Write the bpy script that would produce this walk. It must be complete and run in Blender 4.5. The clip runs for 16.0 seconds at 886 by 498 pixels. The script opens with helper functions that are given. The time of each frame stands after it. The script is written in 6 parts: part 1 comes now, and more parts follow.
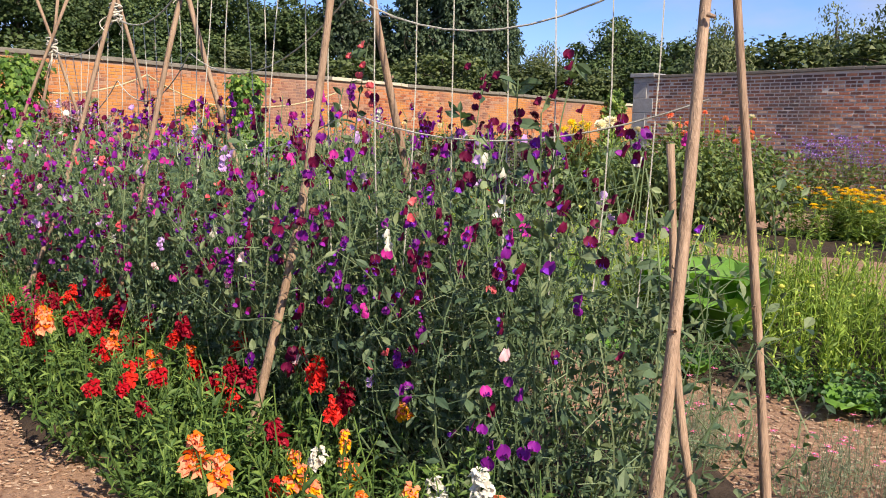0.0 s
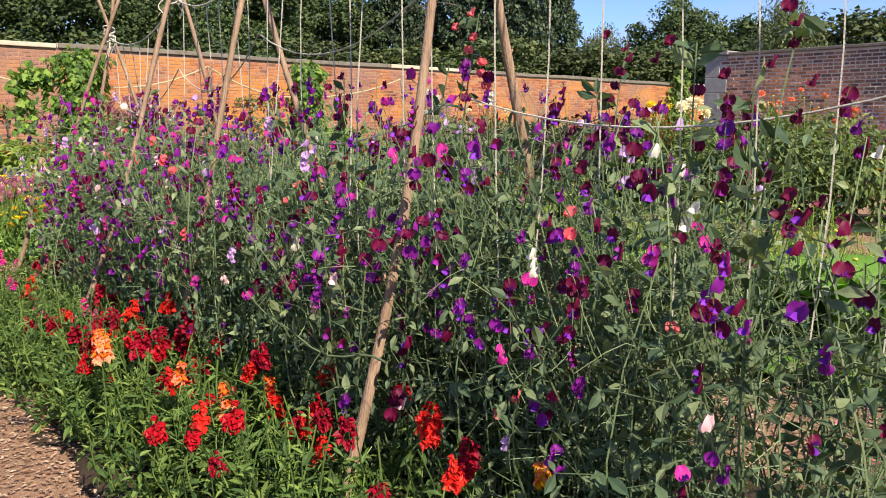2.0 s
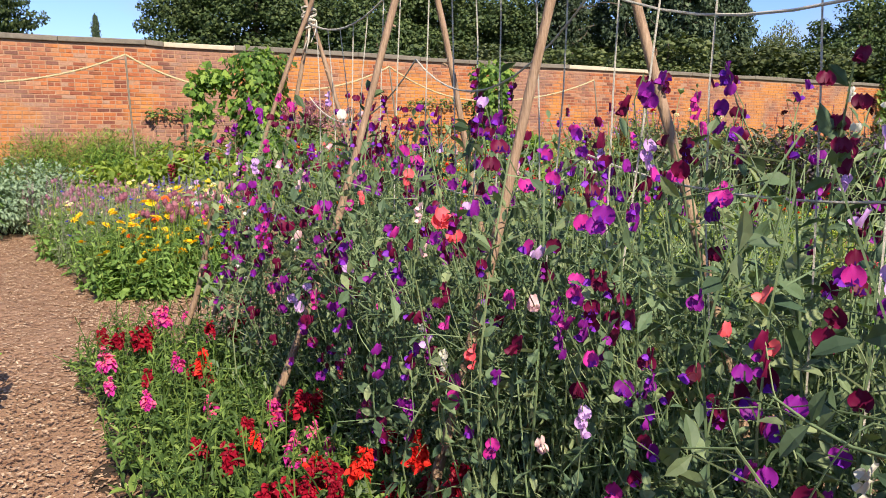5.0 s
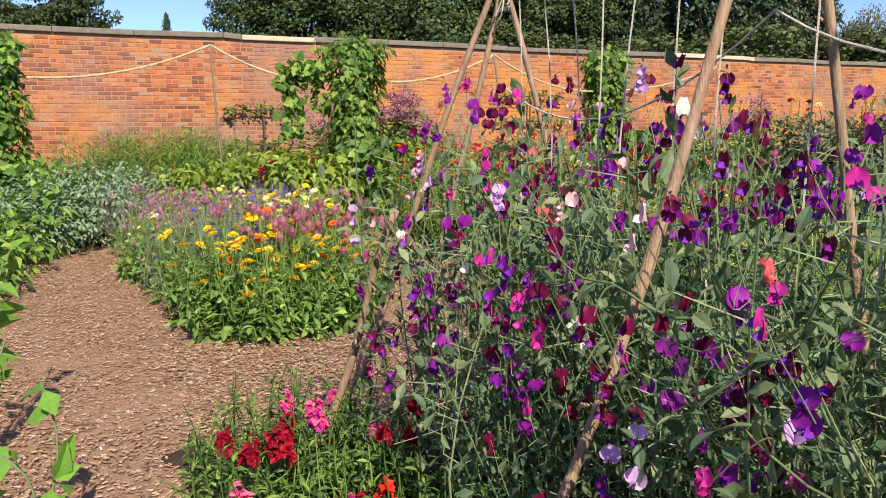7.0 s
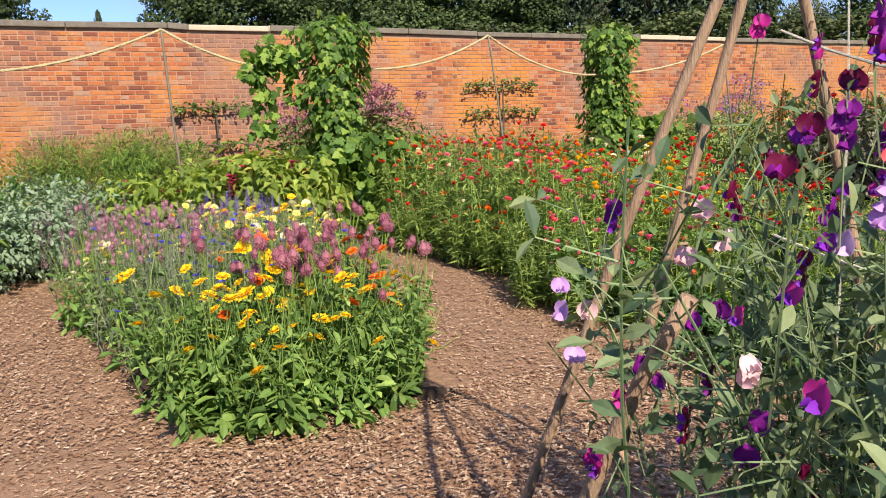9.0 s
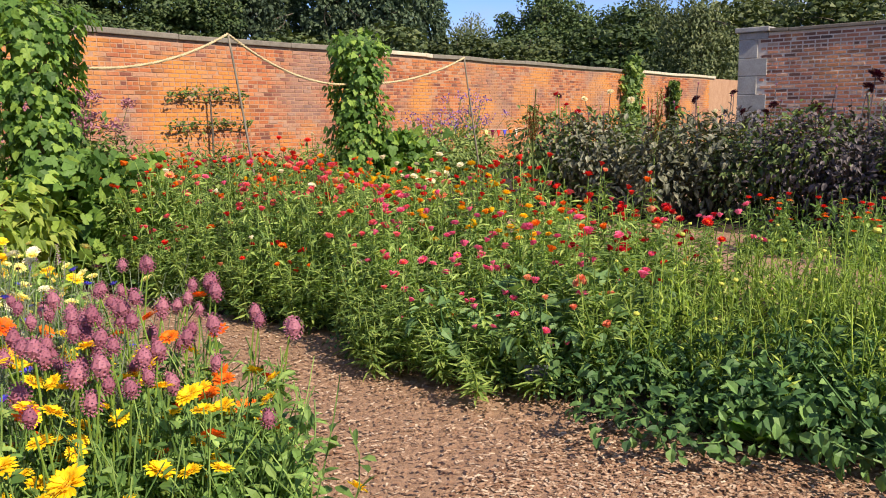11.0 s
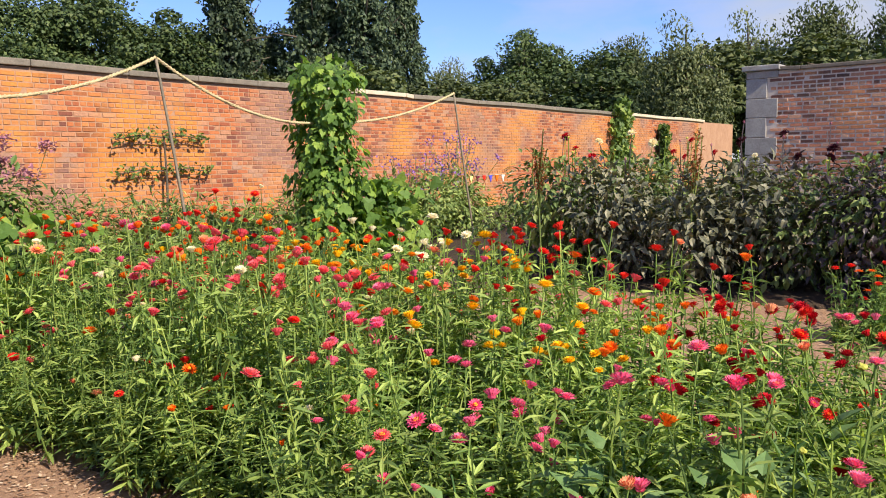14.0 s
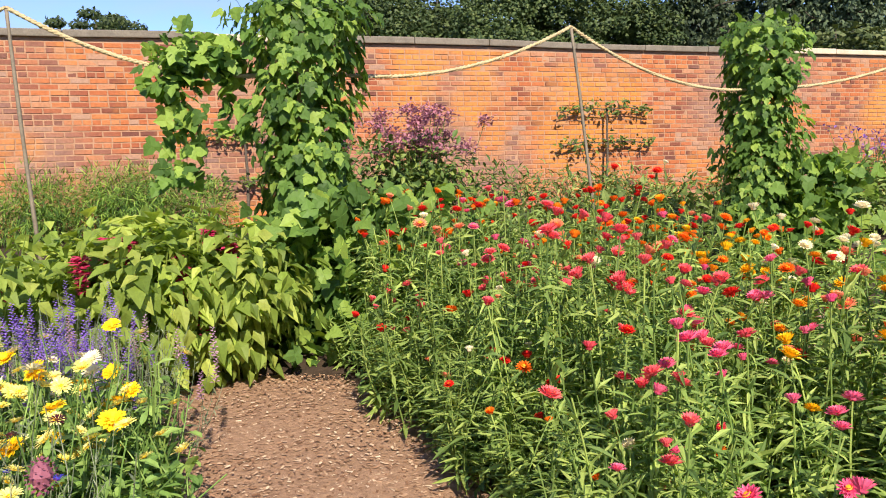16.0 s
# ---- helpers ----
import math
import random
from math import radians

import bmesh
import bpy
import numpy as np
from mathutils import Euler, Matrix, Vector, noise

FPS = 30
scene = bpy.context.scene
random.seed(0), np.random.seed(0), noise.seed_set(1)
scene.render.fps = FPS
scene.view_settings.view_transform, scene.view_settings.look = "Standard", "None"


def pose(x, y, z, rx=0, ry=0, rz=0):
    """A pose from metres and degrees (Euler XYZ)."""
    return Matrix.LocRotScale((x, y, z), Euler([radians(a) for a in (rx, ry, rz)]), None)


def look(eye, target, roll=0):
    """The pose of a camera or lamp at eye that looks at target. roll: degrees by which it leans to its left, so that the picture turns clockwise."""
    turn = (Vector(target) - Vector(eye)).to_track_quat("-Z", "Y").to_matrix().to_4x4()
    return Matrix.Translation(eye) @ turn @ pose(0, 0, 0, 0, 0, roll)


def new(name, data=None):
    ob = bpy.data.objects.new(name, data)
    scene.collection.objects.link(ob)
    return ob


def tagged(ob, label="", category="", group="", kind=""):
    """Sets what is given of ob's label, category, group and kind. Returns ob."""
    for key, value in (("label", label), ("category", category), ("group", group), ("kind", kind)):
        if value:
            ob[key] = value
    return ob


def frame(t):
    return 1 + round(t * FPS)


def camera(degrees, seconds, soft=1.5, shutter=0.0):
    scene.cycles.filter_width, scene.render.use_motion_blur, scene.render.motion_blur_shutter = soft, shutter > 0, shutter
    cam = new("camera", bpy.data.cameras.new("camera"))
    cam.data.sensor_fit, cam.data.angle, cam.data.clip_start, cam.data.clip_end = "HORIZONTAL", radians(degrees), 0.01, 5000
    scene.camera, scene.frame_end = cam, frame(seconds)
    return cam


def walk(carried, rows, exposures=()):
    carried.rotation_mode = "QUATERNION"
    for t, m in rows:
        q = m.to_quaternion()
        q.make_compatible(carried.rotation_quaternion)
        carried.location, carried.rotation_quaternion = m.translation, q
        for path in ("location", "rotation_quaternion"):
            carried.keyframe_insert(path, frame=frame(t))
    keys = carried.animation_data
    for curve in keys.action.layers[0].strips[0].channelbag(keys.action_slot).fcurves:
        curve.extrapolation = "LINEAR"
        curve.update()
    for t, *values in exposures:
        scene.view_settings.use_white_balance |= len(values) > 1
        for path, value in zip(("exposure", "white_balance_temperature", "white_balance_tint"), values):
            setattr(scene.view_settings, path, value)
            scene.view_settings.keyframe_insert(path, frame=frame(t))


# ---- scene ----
cam = camera(57.15, 16.0, soft=1.0)

# seconds, x, y, z of the eye, then heading to the left of +y, pitch and roll in degrees
PATH = [
    (0, -8.391, -7.320, 1.175, -43.70, -7.67, 1.68),
    (0.5, -8.389, -7.273, 1.172, -43.70, -8.07, 1.58),
    (1, -8.344, -7.161, 1.165, -43.44, -8.68, 1.43),
    (1.5, -8.257, -6.975, 1.174, -40.35, -8.66, 0.77),
    (2, -8.178, -6.776, 1.177, -39.72, -8.66, 0.39),
    (2.5, -8.079, -6.491, 1.191, -39.05, -8.45, -0.10),
    (3, -7.939, -6.263, 1.192, -36.57, -8.54, -0.53),
    (3.5, -7.867, -6.014, 1.196, -34.56, -8.79, -0.14),
    (4, -7.851, -5.718, 1.221, -33.43, -8.87, -0.10),
    (4.2, -7.842, -5.614, 1.223, -32.65, -8.75, 0.08),
    (6.3, -7.791, -4.262, 1.224, -25.35, -8.87, 0.34),
    (6.5, -7.802, -4.121, 1.229, -25.19, -8.92, 0.13),
    (7, -7.796, -3.782, 1.235, -24.83, -9.01, 0.10),
    (7.5, -7.747, -3.452, 1.227, -23.64, -8.90, -0.69),
    (8, -7.728, -3.105, 1.228, -23.71, -8.89, -0.70),
    (8.2, -7.717, -2.961, 1.231, -24.29, -9.16, -0.99),
    (10.3, -7.714, -1.289, 1.214, -39.65, -9.03, 0.13),
    (10.5, -7.688, -1.167, 1.216, -42.12, -9.15, 0.44),
    (11, -7.610, -0.844, 1.232, -50.82, -9.08, -0.95),
    (11.5, -7.443, -0.585, 1.223, -57.74, -9.10, -0.40),
    (12, -7.259, -0.315, 1.230, -64.53, -9.15, -0.60),
    (12.5, -7.041, -0.097, 1.250, -68.12, -8.83, -2.81),
    (13, -6.774, 0.065, 1.264, -67.51, -6.68, -2.08),
    (13.5, -6.498, 0.248, 1.272, -62.94, -6.34, -0.90),
    (14, -6.238, 0.380, 1.255, -52.38, -6.06, -0.95),
    (14.5, -5.960, 0.464, 1.234, -42.57, -8.59, 0.22),
    (15, -5.757, 0.557, 1.233, -37.79, -9.18, -0.36),
    (15.5, -5.648, 0.589, 1.244, -31.16, -8.93, -1.58),
    (16, -5.646, 0.549, 1.263, -20.78, -7.47, -1.18),
]


def eye_pose(x, y, z, yaw, pitch, roll):
    return pose(x, y, z, 90 + pitch, 0, yaw) @ pose(0, 0, 0, 0, 0, roll)


# seconds and stops: the camera opens up a little towards the end
walk(cam, [(t, eye_pose(*p)) for t, *p in PATH], [(0, 0.80), (4, 0.80), (7, 0.70), (11, 0.74), (13.5, 0.82), (16, 0.88)])

# ---- world, sun, exposure ----
SUN_TO = Vector((-0.10, -0.76, 0.64)).normalized()
world = bpy.data.worlds.new("sky")
scene.world = world
world.use_nodes = True
wn = world.node_tree
sky = wn.nodes.new("ShaderNodeTexSky")
sky.sky_type = "NISHITA"
sky.sun_disc = False
sky.sun_elevation = math.asin(SUN_TO.z)
sky.sun_rotation = math.atan2(SUN_TO.x, SUN_TO.y)
sky.altitude = 50
sky.dust_density = 0.1
sky.ozone_density = 3.0
deep = wn.nodes.new("ShaderNodeMix")
deep.data_type, deep.blend_type = "RGBA", "MULTIPLY"
deep.inputs[0].default_value = 1.0
deep.inputs[7].default_value = (0.44, 0.50, 0.74, 1)
wn.links.new(sky.outputs[0], deep.inputs[6])
# thin broken cloud over the whole sky
where = wn.nodes.new("ShaderNodeTexCoord")
flat = wn.nodes.new("ShaderNodeMapping")
flat.inputs["Scale"].default_value = (1.0, 1.0, 2.6)
cloud = wn.nodes.new("ShaderNodeTexNoise")
cloud.inputs["Scale"].default_value, cloud.inputs["Detail"].default_value, cloud.inputs["Roughness"].default_value = 2.3, 7, 0.55
cover = wn.nodes.new("ShaderNodeMapRange")
cover.inputs[1].default_value, cover.inputs[2].default_value, cover.inputs[4].default_value = 0.44, 0.68, 0.85
veil = wn.nodes.new("ShaderNodeMix")
veil.data_type = "RGBA"
veil.inputs[7].default_value = (2.4, 2.45, 2.65, 1)
wn.links.new(where.outputs["Generated"], flat.inputs["Vector"])
wn.links.new(flat.outputs[0], cloud.inputs["Vector"])
wn.links.new(cloud.outputs[0], cover.inputs[0])
wn.links.new(cover.outputs[0], veil.inputs[0])
wn.links.new(deep.outputs[2], veil.inputs[6])
wn.links.new(veil.outputs[2], wn.nodes["Background"].inputs[0])
wn.nodes["Background"].inputs[1].default_value = 0.15
sun = new("sun", bpy.data.lights.new("sun", "SUN"))
sun.data.energy = 4.6
sun.data.angle = radians(0.6)
sun.data.color = (1.0, 0.88, 0.71)
sun.matrix_world = look(SUN_TO * 60, (0, 0, 0))

# ---- materials ----


def nodes_of(name):
    m = bpy.data.materials.new(name)
    m.use_nodes = True
    t = m.node_tree
    return m, t.nodes, t.links, t.nodes["Principled BSDF"]


def ramp(ns, stops):
    r = ns.new("ShaderNodeValToRGB")
    el = r.color_ramp.elements
    while len(el) < len(stops):
        el.new(0.5)
    for e, (p, c) in zip(el, stops):
        e.position, e.color = p, (*c, 1)
    return r


def noise_node(ns, ls, scale, detail=3.0, rough=0.6, coord="Object"):
    tc = ns.new("ShaderNodeTexCoord")
    n = ns.new("ShaderNodeTexNoise")
    n.inputs["Scale"].default_value, n.inputs["Detail"].default_value, n.inputs["Roughness"].default_value = scale, detail, rough
    ls.new(tc.outputs[coord], n.inputs["Vector"])
    return n


def mix_col(ns, ls, fac, a, b, mode="MIX"):
    m = ns.new("ShaderNodeMix")
    m.data_type, m.blend_type = "RGBA", mode
    for sock, v in ((m.inputs[0], fac), (m.inputs[6], a), (m.inputs[7], b)):
        if isinstance(v, (int, float)):
            sock.default_value = v
        elif isinstance(v, tuple):
            sock.default_value = (*v, 1)
        else:
            ls.new(v, sock)
    return m.outputs[2]


def world_pos(ns):
    return ns.new("ShaderNodeNewGeometry").outputs["Position"]


def leaf_mat(name, dark, mid, light, trans=0.3, rough=0.55, sheen=0.25):
    """Leaves: every leaf its own green, a mottle across it, and light through the blade."""
    m, ns, ls, bs = nodes_of(name)
    geo = ns.new("ShaderNodeNewGeometry")
    r = ramp(ns, [(0.0, dark), (0.55, mid), (1.0, light)])
    ls.new(geo.outputs["Random Per Island"], r.inputs[0])
    n = noise_node(ns, ls, 60, 2)
    oi = ns.new("ShaderNodeObjectInfo")
    hv = ns.new("ShaderNodeHueSaturation")
    mr = ns.new("ShaderNodeMapRange")
    mr.inputs[3].default_value, mr.inputs[4].default_value = 0.8, 1.2
    ls.new(oi.outputs["Random"], mr.inputs[0])
    mm = ns.new("ShaderNodeMath")
    mm.operation = "MULTIPLY"
    m2 = ns.new("ShaderNodeMapRange")
    m2.inputs[3].default_value, m2.inputs[4].default_value = 0.75, 1.25
    ls.new(n.outputs[0], m2.inputs[0])
    ls.new(mr.outputs[0], mm.inputs[0])
    ls.new(m2.outputs[0], mm.inputs[1])
    ls.new(mm.outputs[0], hv.inputs["Value"])
    ls.new(r.outputs[0], hv.inputs["Color"])
    ls.new(hv.outputs[0], bs.inputs["Base Color"])
    bs.inputs["Roughness"].default_value = rough
    bs.inputs["Specular IOR Level"].default_value = sheen
    tr = ns.new("ShaderNodeBsdfTranslucent")
    tint = mix_col(ns, ls, 1.0, hv.outputs[0], (1.2, 1.2, 0.45), "MULTIPLY")
    ls.new(tint, tr.inputs[0])
    mx = ns.new("ShaderNodeMixShader")
    mx.inputs[0].default_value = trans
    ls.new(bs.outputs[0], mx.inputs[1])
    ls.new(tr.outputs[0], mx.inputs[2])
    ls.new(mx.outputs[0], ns["Material Output"].inputs[0])
    return m


def petal_mat(name, a, b, trans=0.25):
    """Petals between two colours, with streaks and a little light through them."""
    m, ns, ls, bs = nodes_of(name)
    geo = ns.new("ShaderNodeNewGeometry")
    oi = ns.new("ShaderNodeObjectInfo")
    n = noise_node(ns, ls, 120, 2)
    add = ns.new("ShaderNodeMath")
    add.operation = "ADD"
    ls.new(geo.outputs["Random Per Island"], add.inputs[0])
    ls.new(oi.outputs["Random"], add.inputs[1])
    ad2 = ns.new("ShaderNodeMath")
    ad2.operation = "ADD"
    ls.new(add.outputs[0], ad2.inputs[0])
    ls.new(n.outputs[0], ad2.inputs[1])
    dv = ns.new("ShaderNodeMath")
    dv.operation = "DIVIDE"
    dv.inputs[1].default_value = 3.0
    ls.new(ad2.outputs[0], dv.inputs[0])
    r = ramp(ns, [(0.15, a), (0.85, b)])
    ls.new(dv.outputs[0], r.inputs[0])
    ls.new(r.outputs[0], bs.inputs["Base Color"])
    bs.inputs["Roughness"].default_value = 0.55
    bs.inputs["Specular IOR Level"].default_value = 0.25
    tr = ns.new("ShaderNodeBsdfTranslucent")
    ls.new(r.outputs[0], tr.inputs[0])
    mx = ns.new("ShaderNodeMixShader")
    mx.inputs[0].default_value = trans
    ls.new(bs.outputs[0], mx.inputs[1])
    ls.new(tr.outputs[0], mx.inputs[2])
    ls.new(mx.outputs[0], ns["Material Output"].inputs[0])
    return m


def plain_mat(name, a, b, scale, rough=0.85, bump=0.3, detail=6.0, stretch=None):
    """Two tones broken by noise at two scales, with a bump."""
    m, ns, ls, bs = nodes_of(name)
    n = noise_node(ns, ls, scale, detail, 0.65)
    n2 = noise_node(ns, ls, scale * 7, 3)
    if stretch:
        for q in (n, n2):
            mp = ns.new("ShaderNodeMapping")
            mp.inputs["Scale"].default_value = stretch
            src = q.inputs["Vector"].links[0].from_socket
            ls.new(src, mp.inputs["Vector"])
            ls.new(mp.outputs[0], q.inputs["Vector"])
    f = mix_col(ns, ls, 0.4, n.outputs[0], n2.outputs[0])
    r = ramp(ns, [(0.3, a), (0.7, b)])
    ls.new(f, r.inputs[0])
    ls.new(r.outputs[0], bs.inputs["Base Color"])
    bs.inputs["Roughness"].default_value = rough
    bs.inputs["Specular IOR Level"].default_value = 0.25
    bp = ns.new("ShaderNodeBump")
    bp.inputs["Strength"].default_value, bp.inputs["Distance"].default_value = bump, 0.02
    ls.new(f, bp.inputs["Height"])
    ls.new(bp.outputs[0], bs.inputs["Normal"])
    return m


def brick_mat(name, tones, grime, grime_amount, warm):
    """Bricks: one tone a brick, weathered zones metres wide, pitted faces."""
    m, ns, ls, bs = nodes_of(name)
    geo = ns.new("ShaderNodeNewGeometry")
    oi = ns.new("ShaderNodeObjectInfo")
    add = ns.new("ShaderNodeMath")
    add.operation = "ADD"
    ls.new(geo.outputs["Random Per Island"], add.inputs[0])
    ls.new(oi.outputs["Random"], add.inputs[1])
    fr = ns.new("ShaderNodeMath")
    fr.operation = "FRACT"
    ls.new(add.outputs[0], fr.inputs[0])
    r = ramp(ns, tones)
    ls.new(fr.outputs[0], r.inputs[0])
    big = ns.new("ShaderNodeTexNoise")
    big.inputs["Scale"].default_value, big.inputs["Detail"].default_value = 0.45, 4
    ls.new(geo.outputs["Position"], big.inputs["Vector"])
    br = ramp(ns, [(0.46, (0, 0, 0)), (0.62, (1, 1, 1))])
    ls.new(big.outputs[0], br.inputs[0])
    fac = ns.new("ShaderNodeMath")
    fac.operation = "MULTIPLY"
    fac.inputs[1].default_value = grime_amount
    ls.new(br.outputs[0], fac.inputs[0])
    c1 = mix_col(ns, ls, fac.outputs[0], r.outputs[0], grime)
    spall = ns.new("ShaderNodeTexNoise")
    spall.inputs["Scale"].default_value, spall.inputs["Detail"].default_value = 0.8, 5
    off = ns.new("ShaderNodeVectorMath")
    off.inputs[1].default_value = (31.0, 7.0, 3.0)
    ls.new(geo.outputs["Position"], off.inputs[0])
    ls.new(off.outputs[0], spall.inputs["Vector"])
    sr = ramp(ns, [(0.49, (0, 0, 0)), (0.64, (0.75, 0.75, 0.75))])
    ls.new(spall.outputs[0], sr.inputs[0])
    c1 = mix_col(ns, ls, sr.outputs[0], c1, warm)
    fine = ns.new("ShaderNodeTexNoise")
    fine.inputs["Scale"].default_value, fine.inputs["Detail"].default_value = 22, 6
    ls.new(geo.outputs["Position"], fine.inputs["Vector"])
    fv = ns.new("ShaderNodeMapRange")
    fv.inputs[3].default_value, fv.inputs[4].default_value = 0.62, 1.38
    ls.new(fine.outputs[0], fv.inputs[0])
    hv = ns.new("ShaderNodeHueSaturation")
    ls.new(fv.outputs[0], hv.inputs["Value"])
    ls.new(c1, hv.inputs["Color"])
    ls.new(hv.outputs[0], bs.inputs["Base Color"])
    bs.inputs["Roughness"].default_value = 0.9
    bs.inputs["Specular IOR Level"].default_value = 0.15
    bp = ns.new("ShaderNodeBump")
    bp.inputs["Strength"].default_value, bp.inputs["Distance"].default_value = 0.5, 0.01
    ls.new(fine.outputs[0], bp.inputs["Height"])
    ls.new(bp.outputs[0], bs.inputs["Normal"])
    return m


def chip_mat(name):
    m, ns, ls, bs = nodes_of(name)
    geo = ns.new("ShaderNodeNewGeometry")
    r = ramp(ns, [(0.0, (0.18, 0.09, 0.052)), (0.3, (0.37, 0.208, 0.124)), (0.7, (0.52, 0.335, 0.215)), (1.0, (0.72, 0.55, 0.39))])
    ls.new(geo.outputs["Random Per Island"], r.inputs[0])
    n = noise_node(ns, ls, 90, 3)
    c = mix_col(ns, ls, 0.35, r.outputs[0], n.outputs[0], "MULTIPLY")
    ls.new(c, bs.inputs["Base Color"])
    bs.inputs["Roughness"].default_value = 0.85
    bs.inputs["Specular IOR Level"].default_value = 0.2
    return m


M_BRICK = brick_mat("sunlit_red_brick", [(0.0, (0.15, 0.06, 0.045)), (0.2, (0.28, 0.088, 0.048)), (0.5, (0.40, 0.128, 0.052)), (0.85, (0.47, 0.18, 0.072)), (1.0, (0.36, 0.22, 0.155))], (0.25, 0.16, 0.13), 0.75, (0.58, 0.235, 0.05))
M_BRICK_B = brick_mat("sooty_red_brick", [(0.0, (0.10, 0.06, 0.05)), (0.25, (0.28, 0.115, 0.075)), (0.55, (0.50, 0.195, 0.11)), (0.85, (0.58, 0.27, 0.155)), (1.0, (0.60, 0.40, 0.28))], (0.125, 0.085, 0.07), 0.8, (0.58, 0.26, 0.11))
M_MORTAR = plain_mat("lime_mortar", (0.29, 0.155, 0.092), (0.45, 0.27, 0.17), 3.0)
M_MORTAR_B = plain_mat("grey_mortar", (0.50, 0.42, 0.35), (0.74, 0.66, 0.57), 3.0)
M_COPE = plain_mat("dark_coping_stone", (0.115, 0.10, 0.08), (0.26, 0.225, 0.18), 5.0)
M_COPE_L = plain_mat("pale_coping_stone", (0.42, 0.35, 0.25), (0.62, 0.54, 0.41), 4.0)
M_QUOIN = plain_mat("grey_quoin_stone", (0.22, 0.21, 0.20), (0.42, 0.41, 0.39), 4.0)
M_SOIL = plain_mat("dark_soil", (0.022, 0.015, 0.01), (0.075, 0.05, 0.033), 9.0, 0.95, 1.0)
M_PATHBASE = plain_mat("trodden_chippings", (0.19, 0.105, 0.065), (0.46, 0.29, 0.185), 28.0, 0.9, 0.8)
M_CHIP = chip_mat("wood_chip")
M_GRASS = plain_mat("rough_grass", (0.035, 0.06, 0.015), (0.11, 0.15, 0.04), 3.0, 0.95, 0.6)
M_POLE = plain_mat("hazel_pole", (0.17, 0.105, 0.065), (0.50, 0.345, 0.235), 6.0, 0.7, 0.5, 6.0, (6.0, 6.0, 0.8))
M_BARK = plain_mat("tree_bark", (0.05, 0.04, 0.03), (0.16, 0.13, 0.10), 5.0, 0.95, 0.9)
M_CANE = plain_mat("steel_stake", (0.12, 0.10, 0.075), (0.26, 0.22, 0.16), 8.0, 0.6, 0.2)
M_ROPE = plain_mat("manila_rope", (0.42, 0.33, 0.17), (0.66, 0.55, 0.33), 40.0, 0.9, 0.8)
M_TWINE = plain_mat("jute_twine", (0.46, 0.42, 0.34), (0.66, 0.62, 0.53), 60.0, 0.9, 0.4)

M_PEA_LEAF = leaf_mat("sweet_pea_leaf", (0.062, 0.108, 0.060), (0.130, 0.195, 0.102), (0.270, 0.325, 0.160), 0.28)
M_PEA_STEM = leaf_mat("sweet_pea_stem", (0.12, 0.185, 0.088), (0.18, 0.25, 0.118), (0.26, 0.31, 0.155), 0.12)
M_SNAP_LEAF = leaf_mat("snapdragon_leaf", (0.052, 0.098, 0.028), (0.115, 0.195, 0.048), (0.240, 0.340, 0.080), 0.3)
M_CAL_LEAF = leaf_mat("calendula_leaf", (0.080, 0.155, 0.038), (0.172, 0.290, 0.068), (0.320, 0.445, 0.120), 0.32)
M_STRAW_LEAF = leaf_mat("strawflower_leaf", (0.098, 0.168, 0.044), (0.228, 0.335, 0.084), (0.440, 0.540, 0.145), 0.38)
M_VEG_LEAF = leaf_mat("seeding_greens_leaf", (0.115, 0.180, 0.034), (0.255, 0.375, 0.068), (0.500, 0.590, 0.125), 0.38)
M_LOW_LEAF = leaf_mat("low_green_leaf", (0.036, 0.085, 0.028), (0.082, 0.169, 0.049), (0.182, 0.293, 0.084), 0.22)
M_LOW_BRIGHT = leaf_mat("heart_leaf", (0.10, 0.18, 0.06), (0.17, 0.28, 0.10), (0.26, 0.38, 0.15), 0.3)
M_BIG_LEAF = leaf_mat("broad_green_leaf", (0.08, 0.19, 0.03), (0.16, 0.33, 0.05), (0.25, 0.45, 0.09), 0.35)
M_DAHLIA_LEAF = leaf_mat("dahlia_leaf", (0.062, 0.105, 0.036), (0.140, 0.200, 0.062), (0.270, 0.330, 0.105), 0.26)
M_DAHLIA_DARK = leaf_mat("bronze_dahlia_leaf", (0.040, 0.033, 0.037), (0.092, 0.074, 0.080), (0.190, 0.158, 0.150), 0.15, 0.5, 0.3)
M_DAHLIA_MID = leaf_mat("bronzed_green_dahlia_leaf", (0.062, 0.068, 0.042), (0.138, 0.142, 0.090), (0.270, 0.260, 0.170), 0.2, 0.5, 0.35)
M_HOP_LEAF = leaf_mat("hop_leaf", (0.070, 0.140, 0.034), (0.155, 0.280, 0.056), (0.360, 0.500, 0.095), 0.40)
M_AMAR_LEAF = leaf_mat("amaranth_leaf", (0.150, 0.225, 0.040), (0.285, 0.385, 0.068), (0.450, 0.520, 0.110), 0.42)
M_GREY_LEAF = leaf_mat("artemisia_leaf", (0.18, 0.26, 0.17), (0.25, 0.35, 0.22), (0.34, 0.44, 0.30), 0.3)
M_SHRUB_LEAF = leaf_mat("shrub_leaf", (0.056, 0.099, 0.030), (0.122, 0.198, 0.045), (0.263, 0.330, 0.075), 0.22)
M_OLIVE_LEAF = leaf_mat("olive_green_leaf", (0.098, 0.140, 0.042), (0.182, 0.252, 0.070), (0.336, 0.392, 0.126), 0.28)
M_TREE_LEAF = leaf_mat("tree_leaf", (0.030, 0.054, 0.020), (0.062, 0.096, 0.032), (0.115, 0.150, 0.050), 0.18)
